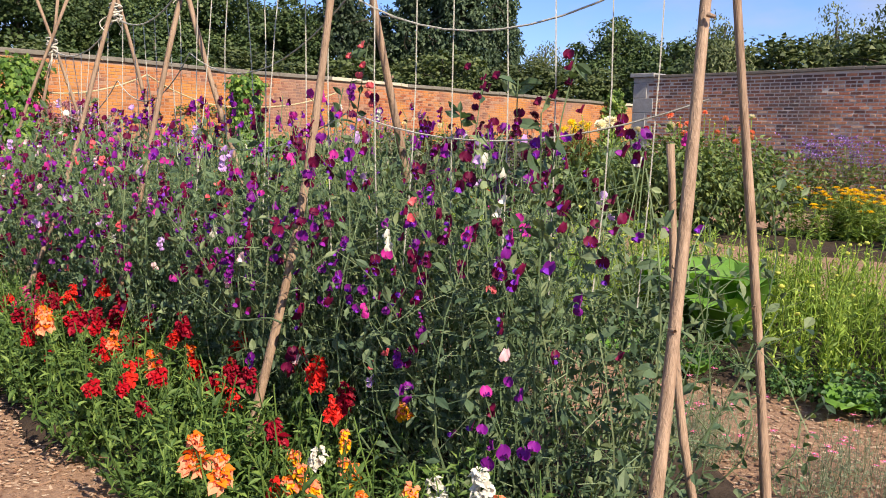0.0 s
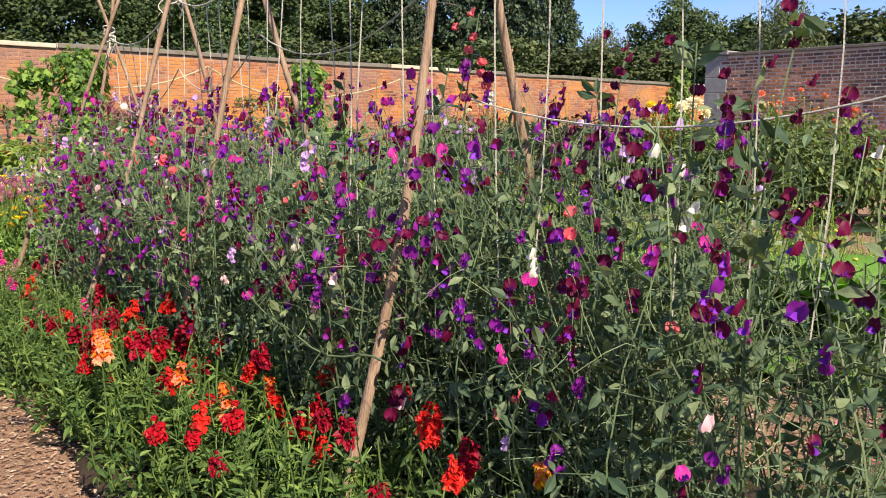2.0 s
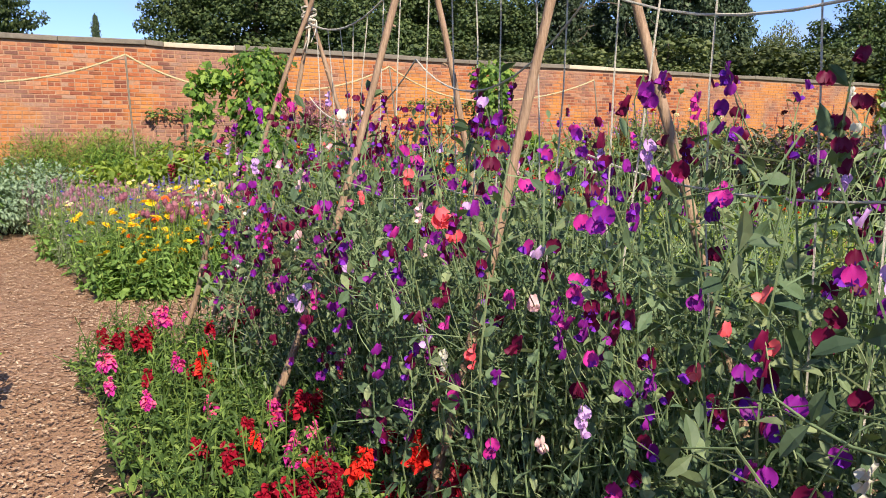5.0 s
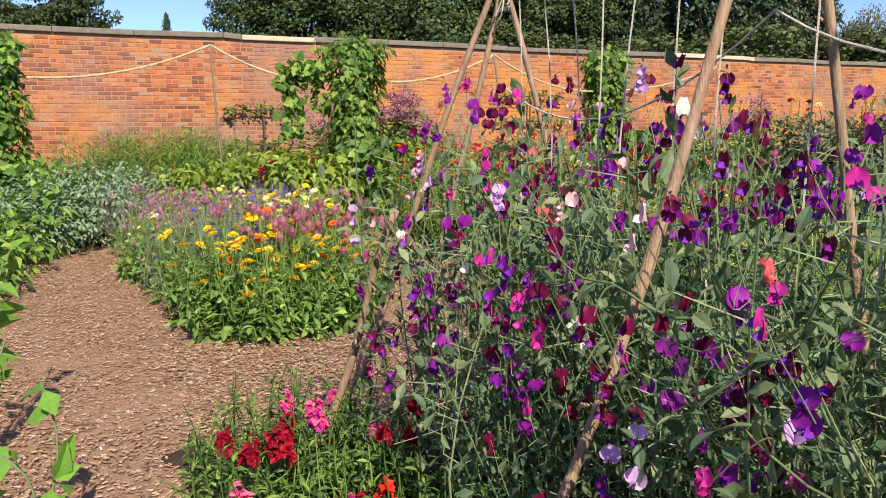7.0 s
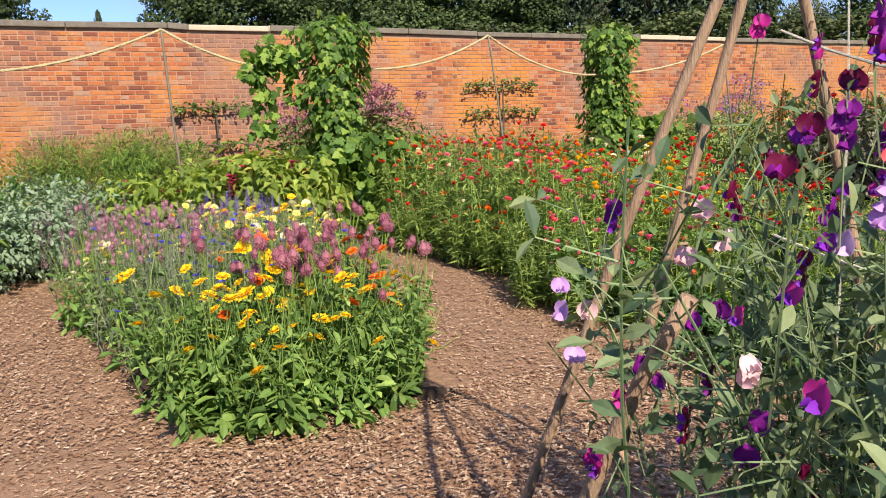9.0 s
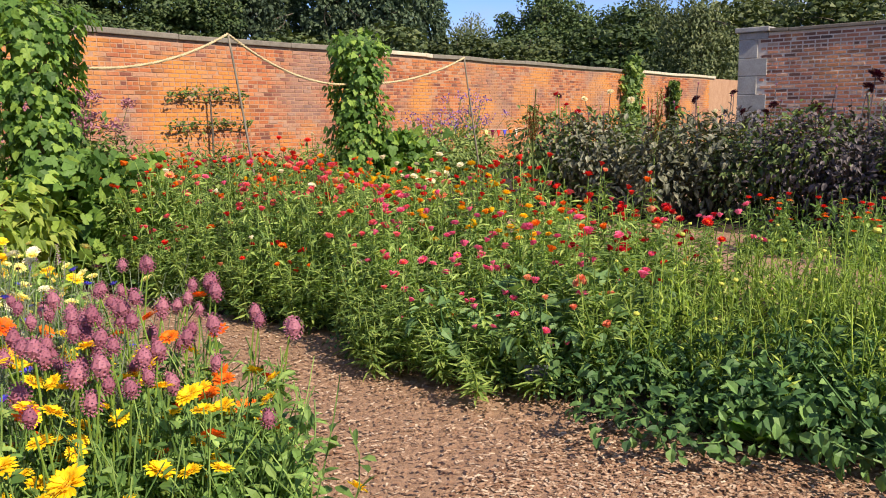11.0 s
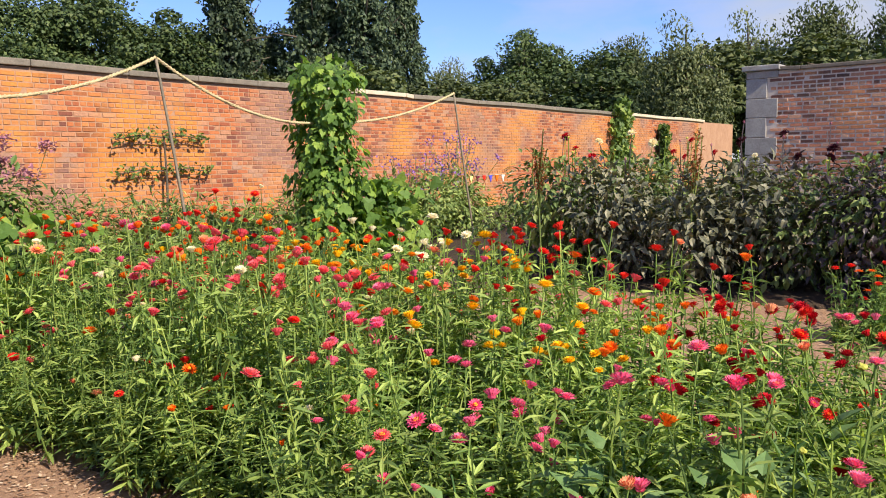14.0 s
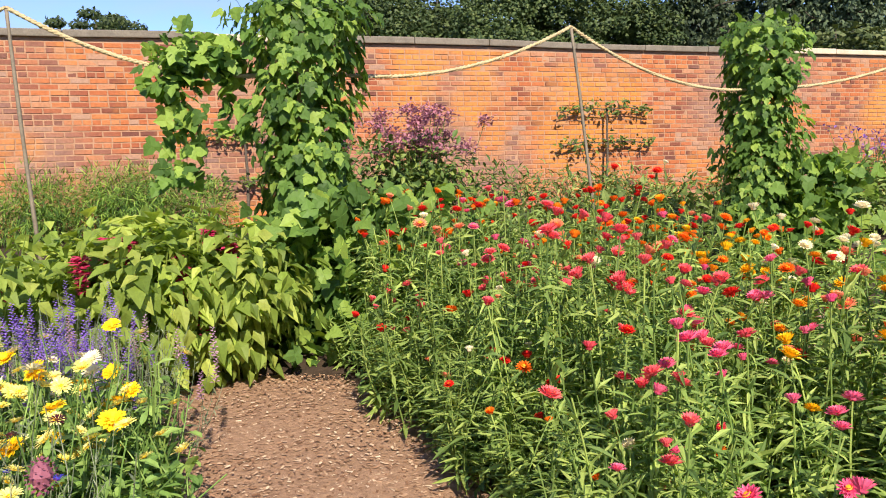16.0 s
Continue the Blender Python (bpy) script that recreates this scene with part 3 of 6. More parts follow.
# beds: x0, x1, y0, y1
BEDS = {
    "sweet_pea": (-7.42, -5.70, -6.9, -0.80),
    "calendula": (-7.20, -6.15, 0.75, 5.1),
    "cream_marigold": (-6.4, -5.62, 2.3, 5.1),
    "strawflower": (-4.42, -2.45, 0.95, 5.2),
    "greens": (-4.62, -2.2, -9.5, 0.9),
    "dahlia": (0.95, 3.2, -10.0, 5.3),
    "verge": (-10.8, -8.55, -9.0, 5.0),
    "border": (-11.0, 10.3, 4.9, 13.4),
    "side_border": (6.8, 11.3, -12.0, 5.0),
}
for bed, (x0, x1, y0, y1) in BEDS.items():

    def mound(x, y, x0=x0, x1=x1, y0=y0, y1=y1):
        e = np.minimum(np.minimum(x - x0, x1 - x), np.minimum(y - y0, y1 - y)) + 0.10 * np.sin(4.3 * (x + y)) + 0.06 * np.sin(9.1 * (x - y))
        return -0.06 + 0.12 * np.clip(e / 0.25 + 0.45, 0, 1) + 0.014 * np.sin(11 * x) * np.sin(13 * y) * (e > 0.1)

    ob = new("soil_bed", grid_sheet(x0 - 0.2, x1 + 0.2, y0 - 0.2, y1 + 0.2, 0.09 if x1 - x0 < 5 else 0.2, mound).mesh("soil_bed", [M_SOIL], True))
    tagged(ob, "low bed of dark crumbly garden soil", "soil bed", "garden beds", "structure")

wall_back = new("wall_back", solid("wall_back", box_bm(-26, 34, WALL_Y + 0.005, WALL_Y + 0.42, -0.1, WALL_TOP), [M_MORTAR]))
tagged(wall_back, "tall sunlit garden wall of weathered orange-red brick", "wall", "", "structure")
wall_side = new("wall_side", solid("wall_side", box_bm(SIDE_X + 0.005, SIDE_X + 0.46, -22, SIDE_END - 0.02, -0.1, SIDE_TOP), [M_MORTAR_B]))
tagged(wall_side, "tall shaded garden wall of sooty brown-red brick", "wall", "", "structure")
wall_left = new("wall_left", solid("wall_left", box_bm(-26.4, -26, -22, 13.9, -0.1, 2.9), [M_MORTAR]))
tagged(wall_left, "plain far garden wall closing the place", "wall", "", "structure")
wall_rear = new("wall_rear", solid("wall_rear", box_bm(-26, 12, -22.4, -22, -0.1, 2.9), [M_MORTAR]))
tagged(wall_rear, "plain far garden wall behind the beds", "wall", "", "structure")


def coping(parent, along_x, start, end, fixed, top, pale):
    """Stone slabs of uneven length laid on a wall, each a piece of its own."""
    p = start
    while p < end:
        ln = min(random.uniform(1.15, 1.75), end - p)
        for q in (r for pair in pale for r in pair):
            if p < q < p + ln:
                ln = q - p
        light = any(a <= p < b for a, b in pale)
        lo, hi, dz = p + 0.004, p + ln - 0.004, random.uniform(-0.008, 0.008)
        if along_x:
            bm = box_bm(lo, hi, fixed - 0.07, fixed + 0.49, top, top + 0.105 + dz, 0.018)
        else:
            bm = box_bm(fixed - 0.06, fixed + 0.53, lo, hi, top, top + 0.075 + dz, 0.015)
        for v in bm.verts:
            v.co += Vector((0, 0, 0.012 * math.sin(9 * v.co.x + 7 * v.co.y)))
        part("coping_stone", solid("coping_stone", bm, [M_COPE_L if light else M_COPE]), parent, "pale cream coping slab" if light else "")
        p += ln


coping(wall_back, True, -14, 30, WALL_Y, WALL_TOP, ((-4.36, -2.81), (6.55, 9.63), (21.3, 30.0)))
coping(wall_side, False, -14, SIDE_END - 0.62, SIDE_X, SIDE_TOP, ())

# the stone end of the side wall
z, flip = 0.0, False
while z < SIDE_TOP + 0.02:
    h = min(random.uniform(0.36, 0.44), SIDE_TOP + 0.02 - z)
    if h < 0.05:
        break
    dep = 0.62 if flip else 0.40
    part("quoin", solid("quoin", box_bm(SIDE_X - 0.02, SIDE_X + 0.50, SIDE_END - dep, SIDE_END + 0.02, z + 0.004, z + h - 0.004, 0.012), [M_QUOIN]), wall_side, "grey dressed stone block")
    z, flip = z + h, not flip
part("quoin", solid("quoin", box_bm(SIDE_X - 0.10, SIDE_X + 0.58, SIDE_END - 0.66, SIDE_END + 0.10, SIDE_TOP + 0.02, SIDE_TOP + 0.13, 0.02), [M_QUOIN]), wall_side, "grey stone cap at the wall's end")

# ---- poles, frames, twine and rope ----


def pole_mesh(a, b, r0, r1, over=0.18, mat=None, wob_=0.02, sides=8):
    """A crooked round pole from a to b and a little past b, with knuckles along it."""
    a, b = np.array(a, float), np.array(b, float)
    n = 15
    t = np.linspace(0, 1 + over, n)
    path = a + (b - a) * t[:, None]
    path += np.stack([wob_ * np.sin(5.1 * t + a[0] * 9), wob_ * np.sin(4.2 * t + a[1] * 7), 0 * t], 1)
    rad = (r0 + (r1 - r0) * np.clip(t, 0, 1)) * (1 + 0.10 * (np.arange(n) % 4 == 2) + rng.normal(0, 0.03, n))
    s = Soup()
    s.tubes(path[None], rad, sides)
    for e, i in ((path[0], 0), (path[-1], n - 1)):
        v0 = i * sides
        s.add([e], np.zeros((0, 3)))
        s.f.append(np.array([(v0 + j, v0 + (j + 1) % sides, s.n - 1) for j in range(sides)]))
        s.m.append(np.zeros(sides, int))
    # stubs of cut twigs
    k = 3
    tt = rng.uniform(0.2, 0.95, k)
    q = a + (b - a) * tt[:, None]
    d = any_way(k)
    s.tubes(np.stack([q, q + d * (r0 * 1.3)], 1), [r0 * 0.4, r0 * 0.3], 5)
    return s.mesh("pole", [mat or M_POLE], True)


def knot_mesh(c, r):
    """Twine wound round a crossing, with loose ends."""
    s = Soup()
    a = np.linspace(0, 2 * np.pi * 6, 60)
    s.tubes(np.stack([c[0] + r * np.cos(a), c[1] + r * np.sin(a), c[2] + np.linspace(-0.05, 0.05, 60) + 0.01 * np.sin(a * 1.3)], 1)[None], 0.005, 4)
    for _ in range(4):
        e = np.array(c) + rng.normal(0, 1, 3) * (0.05, 0.05, 0.02) + (0, 0, -rng.uniform(0.08, 0.2))
        s.tubes(arc(1, [c], [e], 0.03, 6), 0.003, 3)
    return s.mesh("twine_binding", [M_TWINE])


def pole_frame(legs, apex, label):
    """Crooked poles tied together at the top."""
    x, y = legs[0][0][0], legs[0][0][1]
    t = thing("pole_frame", label, "plant support", x, y, 0, group="sweet pea supports")
    inv = Matrix.Translation((-x, -y, 0))
    for a, b, r in legs:
        part("pole", pole_mesh(a, b, r, r * 0.8), t, "", inv)
    if apex:
        part("twine_binding", knot_mesh(apex, 0.035), t, "pale jute twine binding", inv)
    return t


FRAME = "crooked hazel poles tied together over the sweet peas"
pole_frame([((-6.89, -0.84, 0), (-6.41, -1.27, 1.76), 0.013), ((-6.62, -0.95, 0), (-6.40, -1.22, 1.76), 0.012), ((-5.88, -1.28, 0), (-6.36, -1.16, 1.76), 0.013), ((-7.10, -1.14, 0), (-6.92, -1.46, 0.82), 0.015)], (-6.39, -1.23, 1.74), FRAME)
pole_frame([((-7.03, -2.38, 0), (-6.46, -2.52, 1.86), 0.0145), ((-5.95, -2.62, 0), (-6.44, -2.48, 1.86), 0.013)], (-6.45, -2.50, 1.84), FRAME)
pole_frame([((-6.94, -3.40, 0), (-6.52, -3.56, 1.95), 0.0145), ((-6.25, -4.00, 0), (-6.58, -3.64, 1.95), 0.014)], (-6.54, -3.59, 1.93), FRAME)
pole_frame([((-7.06, -4.98, 0), (-6.64, -5.00, 2.05), 0.016), ((-6.12, -5.04, 0), (-6.74, -5.10, 2.05), 0.0165)], (-6.68, -5.04, 2.03), FRAME)
pole_frame([((-7.15, -6.55, 0), (-6.58, -6.34, 2.10), 0.0145), ((-6.70, -6.50, 0), (-6.70, -6.32, 1.0), 0.011), ((-6.42, -6.50, 0), (-6.50, -6.28, 2.10), 0.0125)], (-6.55, -6.31, 2.06), FRAME)


def twine_net():
    """Sagging jute lines between the frames, and the hanging strings that the peas climb."""
    t = thing("twine_net", "pale jute twine netting strung between the hazel poles", "garden netting", -6.5, -3.5)
    inv = Matrix.Translation((6.5, 3.5, 0))
    knots = [(-6.39, -1.23, 1.72), (-6.45, -2.50, 1.82), (-6.54, -3.59, 1.91), (-6.68, -5.04, 2.01), (-6.55, -6.31, 2.04)]
    for a, b in zip(knots, knots[1:]):
        a, b = np.array(a), np.array(b)
        for drop, sag, thick in ((0.0, 0.12, 0.0045), (0.36, 0.17, 0.0030), (0.75, 0.10, 0.0026)):
            tt = np.linspace(0, 1, 13)[:, None]
            line = a + (b - a) * tt - np.array([0, 0, 1]) * (drop + sag * 4 * tt * (1 - tt))
            s = Soup()
            s.tubes(line[None], thick, 5)
            part("twine", s.mesh("twine", [M_TWINE]), t, "", inv)
        ln = np.linalg.norm(b - a)
        for q in np.arange(0.12, ln - 0.05, 0.17):
            w = q / ln
            top = a + (b - a) * w - np.array([0, 0, 0.12 * 4 * w * (1 - w)])
            s = Soup()
            s.tubes(arc(1, [top], [top + (rng.normal(0, 0.03), rng.normal(0, 0.03), 0.75 - top[2])], 0.015, 5), 0.0022, 4)
            part("string", s.mesh("string", [M_TWINE]), t, "", inv)


twine_net()


def rope_run(a, b, sag):
    """A laid rope hanging between two posts."""
    n = 60
    tt = np.linspace(0, 1, n)
    a, b = np.array(a, float), np.array(b, float)
    mid = a + (b - a) * tt[:, None] - np.array([0, 0, 1]) * (sag * 4 * tt * (1 - tt))[:, None]
    s = Soup()
    d = unit(np.gradient(mid, axis=0))
    u = unit(np.cross(d, (0, 0, 1)))
    w = np.cross(u, d)
    for k in range(3):
        ph = tt * np.linalg.norm(b - a) / 0.09 * 2 * np.pi + k * 2.094
        s.tubes((mid + 0.0075 * (np.cos(ph)[:, None] * u + np.sin(ph)[:, None] * w))[None], 0.009, 5)
    return s.mesh("rope", [M_ROPE], True)


STAKES = [((-10.4, 5.5, 0), (-10.5, 5.5, 2.06)), ((-6.14, 5.72, 0), (-6.24, 5.79, 2.06)), ((-2.38, 5.73, 0), (-2.55, 5.96, 2.09)), ((1.63, 5.92, 0), (1.40, 6.07, 2.05))]
for a, b in STAKES:
    t = thing("rope_stake", "thin leaning stake that carries the rope swags", "stake", a[0], a[1], 0, group="rope stakes")
    part("stake", pole_mesh(a, b, 0.013, 0.011, 0.0, M_CANE, 0.004, 6), t, "", Matrix.Translation((-a[0], -a[1], 0)))
HOPS = [(-8.45, 5.55, 2.05), (-4.62, 5.62, 2.14), (-0.66, 6.08, 2.18)]
ends = [STAKES[0][1], (-8.45, 5.55, 1.68), STAKES[1][1], (-4.62, 5.62, 1.72), STAKES[2][1], (-0.66, 6.08, 1.66), STAKES[3][1]]
for i, (a, b) in enumerate(zip(ends, ends[1:])):
    t = thing("rope_swag", "thick pale manila rope hanging in a swag", "rope", a[0], a[1], 0, group="rope swags")
    part("rope", rope_run(a, b, 0.16 if i < 5 else 0.10), t, "", Matrix.Translation((-a[0], -a[1], 0)))

# ---- plants: shared foliage ----


def pea_foliage():
    """A clump of sweet pea: wiry stems, paired blue-green leaflets and tendrils; about 0.7 wide, 1.15 tall."""
    s = Soup()
    k = 64
    foot = np.stack([rng.uniform(-0.3, 0.3, k), rng.uniform(-0.28, 0.28, k), np.zeros(k)], 1)
    tip = foot * (1.25, 1.2, 1) + np.stack([rng.normal(0, 0.16, k), rng.normal(0, 0.16, k), rng.uniform(0.60, 1.18, k)], 1)
    paths = arc(k, foot, tip, 0.10, 7)
    s.tubes(paths, np.linspace(0.0035, 0.0018, 7), 4, 1)
    j = 950
    base = at_frac(paths, rng.integers(0, k, j), rng.uniform(0.02, 1, j))
    out = unit(any_way(j, 0.35) + unit(base * (1, 1, 0)) * 0.6)
    end = base + out * rng.uniform(0.05, 0.12, (j, 1))
    s.tubes(np.stack([base, end], 1), [0.0016, 0.0011], 3, 1)
    side = unit(np.cross(out, any_way(j)))
    for w in (-1, 1):
        s.stamp(OVAL, end, out * 0.5 + side * w, (0, 0, 1) + rng.normal(0, 0.5, (j, 3)), rng.uniform(0.026, 0.056, j), 0)
    q = 750
    base = at_frac(paths, rng.integers(0, k, q), rng.uniform(0, 0.9, q))
    s.stamp(OVAL, base, any_way(q, 0.2), any_way(q, 0.8), rng.uniform(0.03, 0.062, q), 0)
    c = 150
    b0 = at_frac(paths, rng.integers(0, k, c), rng.uniform(0.4, 1, c))
    s.tubes(arc(c, b0, b0 + any_way(c, 0.3) * rng.uniform(0.06, 0.16, (c, 1)), 0.035, 6), 0.0009, 3, 1)
    return s.mesh("foliage", [M_PEA_LEAF, M_PEA_STEM])


def stem_foliage(stems, spread, low, high, leaves, leaf, size, mats, droop=0.3, bow=0.03, thick=0.003, dense_low=0.0, lean=0.12):
    """Upright leafy stems. Returns the mesh and the stem tips."""
    s = Soup()
    a, r = rng.uniform(0, 6.283, stems), spread * np.sqrt(rng.uniform(0, 1, stems))
    foot = np.stack([np.cos(a) * r, np.sin(a) * r, 0 * r], 1)
    tip = foot * 1.35 + np.stack([rng.normal(0, lean * 0.5, stems), rng.normal(0, lean * 0.5, stems), rng.uniform(low, high, stems)], 1)
    paths = arc(stems, foot, tip, bow, 6)
    s.tubes(paths, np.linspace(thick, thick * 0.6, 6), 4, 0)
    t = rng.uniform(0.03, 0.94, leaves) ** (1 + dense_low)
    base = at_frac(paths, rng.integers(0, stems, leaves), t)
    out = any_way(leaves, 0.45 - droop * 0.3)
    out[:, 2] -= droop * (1 - t) * 0.6
    s.stamp(leaf, base, out, (0, 0, 1) + rng.normal(0, 0.35, (leaves, 3)), size * rng.uniform(0.6, 1.15, leaves) * (1.1 - 0.5 * t), 0)
    return s.mesh("foliage", mats), tip


def shell_foliage(w, d, h, leaves, leaf, size, mats, foot=0.05, bare=0.35, lumps=9, droop=0.4):
    """A bushy mass of leaves over branching stems."""
    s = Soup()
    c = np.stack([rng.uniform(-0.55, 0.55, lumps) * w, rng.uniform(-0.55, 0.55, lumps) * d, rng.uniform(0.25, 0.72, lumps) * h], 1)
    i = rng.integers(0, lumps, leaves)
    o = unit(rng.normal(0, 1, (leaves, 3)))
    pos = c[i] + o * np.array([w, d, h * 0.7]) * 0.5 * rng.uniform(0.35, 1.0, (leaves, 1)) ** 0.6
    pos[:, 2] = np.clip(pos[:, 2], foot, h * 1.05)
    out = unit(o + rng.normal(0, 0.5, (leaves, 3)) - (0, 0, droop))
    s.stamp(leaf, pos, out, o + (0, 0, 0.8), size * rng.uniform(0.55, 1.2, leaves), 0)
    k = 26
    ft = np.stack([rng.normal(0, 0.12, k) * w, rng.normal(0, 0.12, k) * d, np.zeros(k)], 1)
    twigs = Soup()
    twigs.tubes(arc(k, ft, c[rng.integers(0, lumps, k)] + rng.normal(0, 0.1, (k, 3)), 0.05, 5), np.linspace(0.008, 0.003, 5), 4)
    leafage = s.mesh("foliage", mats[:1])
    STEM_OF[leafage] = twigs.mesh("branchwork", mats[-1:])
    return leafage


PEA = [pea_foliage() for _ in range(4)]
SNAP = [stem_foliage(16, 0.13, 0.18, 0.36, 360, blade(0.3, 0.2, 0.2, 0.7, 0.45), 0.062, [M_SNAP_LEAF], dense_low=0.3) for _ in range(4)]
CAL = [stem_foliage(16, 0.17, 0.20, 0.50, 250, SPOON, 0.092, [M_CAL_LEAF], 0.4, dense_low=0.9) for _ in range(4)]
STRAW = [stem_foliage(15, 0.20, 0.55, 0.90, 640, WILLOW, 0.125, [M_STRAW_LEAF], 0.45, 0.03, 0.004) for _ in range(5)]
VEG = [stem_foliage(26, 0.22, 0.34, 0.80, 950, slip(0.17), 0.075, [M_VEG_LEAF], -1.3, 0.03, 0.0036, -0.1, 0.14) for _ in range(4)]
LOW = [shell_foliage(0.55, 0.55, 0.34, 420, blade(0.6, 0.25, 0.3, 0.9), 0.06, [M_LOW_LEAF, M_LOW_LEAF]) for _ in range(3)]
WISPY = [stem_foliage(34, 0.24, 0.3, 0.62, 420, NARROW, 0.07, [leaf_mat("silvery_stalk", (0.12, 0.15, 0.09), (0.20, 0.24, 0.14), (0.30, 0.34, 0.22), 0.2)], 0.2, 0.03, 0.002) for _ in range(3)]


def pea_colour(y, z):
    """Dark maroons towards one end of the row, brighter mixed colours towards the other."""
    u = (y + 6.4) / 5.0
    r = random.random()
    dark = 0.72 - 0.45 * u
    if r < dark:
        return random.choice((0, 1, 1, 2, 10, 10, 3))
    return random.choice((2, 3, 4, 2, 5, 5, 1, 6, 7, 8, 2, 10, 3, 0, 5, 4, 1, 2, 7, 2, 5, 8, 2, 3, 10, 9))


def sweet_pea(x, y, size, blooms, tall=1.0):
    t = thing("sweet_pea_plant", "climbing sweet pea with purple, maroon and pink blooms on hazel poles", "sweet pea", x, y, 0.03, 0, 1.0, "sweet pea row")
    f = part("foliage", random.choice(PEA), t)
    f.matrix_basis = Matrix.Rotation(random.choice((0, math.pi)) + random.uniform(-0.3, 0.3), 4, "Z") @ Matrix.Diagonal((size, size, tall, 1))
    edge = -1 if x < -6.4 else 1
    for _ in range(blooms):
        up = random.random()
        if up < 0.62:
            px, pz = edge * random.uniform(0.26, 0.52), random.triangular(0.25, 1.15, 0.85) * tall
        else:
            px, pz = random.uniform(-0.32, 0.32), random.uniform(0.95, 1.26) * tall
        py = random.uniform(-0.36, 0.36)
        mesh = HEAD_PEA[pea_colour(y + py, pz)]
        n = random.choice((1, 1, 2, 2, 3))
        root = (px * 0.7, py, pz - random.uniform(0.14, 0.22))
        s = Soup()
        s.tubes(arc(1, [root], [(px, py, pz + 0.02)], 0.015, 4), 0.0016, 3)
        stalk = part("flower_stalk", s.mesh("flower_stalk", [M_PEA_STEM]), t)
        spin = random.uniform(-1.2, 1.2) + (math.pi / 2 if edge < 0 else -math.pi / 2)
        for i in range(n):
            m = Matrix.Translation((px + random.uniform(-0.03, 0.03), py + random.uniform(-0.045, 0.045), pz - 0.028 * i + random.uniform(-0.02, 0.02))) @ Matrix.Rotation(spin + random.uniform(-0.9, 0.9), 4, "Z") @ Matrix.Rotation(random.uniform(-0.4, 0.3), 4, "X") @ Matrix.Diagonal((*(random.uniform(0.029, 0.041),) * 3, 1))
            part("flower", mesh, stalk, "", m)
    for _ in range(blooms * 7 // 10):
        high = random.random() < 0.5
        px = random.uniform(-0.40, 0.40) if high else edge * random.uniform(0.32, 0.50)
        py, pz = random.uniform(-0.36, 0.36), (random.uniform(0.98, 1.30) if high else random.triangular(0.3, 1.2, 0.9)) * tall
        turn = random.uniform(-1.3, 1.3) + (math.pi / 2 if edge < 0 else -math.pi / 2)
        part("flower_spray", random.choice(PEA_SPRAY[pea_colour(y + py, pz)]), t, "", Matrix.Translation((px, py, pz)) @ Matrix.Rotation(turn, 4, "Z") @ Matrix.Rotation(random.uniform(-0.35, 0.15), 4, "X") @ Matrix.Diagonal((*(random.uniform(0.021, 0.031),) * 3, 1)))


y = -5.88
while y < -1.15:
    sweet_pea(-6.50 + random.uniform(-0.04, 0.04), y, random.uniform(0.9, 1.02), 44, random.uniform(0.92, 1.04))
    if y > -5.6:
        sweet_pea(-5.98 + random.uniform(-0.05, 0.05), y + 0.25, random.uniform(0.9, 1.02), 12, random.uniform(0.92, 1.06))
    y += 0.53
# shoots that climb above the row
for sx, sy, sz in ((-6.72, -6.02, 1.42), (-6.60, -5.72, 1.38), (-6.55, -4.95, 1.52), (-6.6, -4.3, 1.36), (-6.5, -3.1, 1.40), (-6.55, -2.3, 1.38), (-6.62, -1.75, 1.34), (-6.3, -5.3, 1.45)):
    t = thing("sweet_pea_plant", "tall sweet pea shoot with maroon and purple blooms", "sweet pea", sx, sy, 0.03, 0, 1.0, "sweet pea row")
    s = Soup()
    st = arc(2, [(0, 0, 0), (0.04, 0.03, 0)], [(0.02, 0.0, sz - 0.05), (-0.05, 0.05, sz - 0.2)], 0.04, 9)
    s.tubes(st, np.linspace(0.004, 0.002, 9), 4, 1)
    q = 46
    b0 = at_frac(st, rng.integers(0, 2, q), rng.uniform(0.45, 1, q))
    s.stamp(OVAL, b0, any_way(q, 0.3), any_way(q, 0.6), rng.uniform(0.045, 0.08, q), 0)
    part("foliage", s.mesh("foliage", [M_PEA_LEAF, M_PEA_STEM]), t)
    mesh = HEAD_PEA[random.choice((0, 0, 1, 10, 6, 10))]
    for i in range(random.randint(4, 7)):
        m = Matrix.Translation((random.uniform(-0.06, 0.05), random.uniform(-0.06, 0.06), sz - 0.035 * i - 0.06)) @ Matrix.Rotation(random.uniform(0.4, 2.8), 4, "Z") @ Matrix.Diagonal((*(random.uniform(0.028, 0.037),) * 3, 1))
        part("flower", mesh, t, "", m)


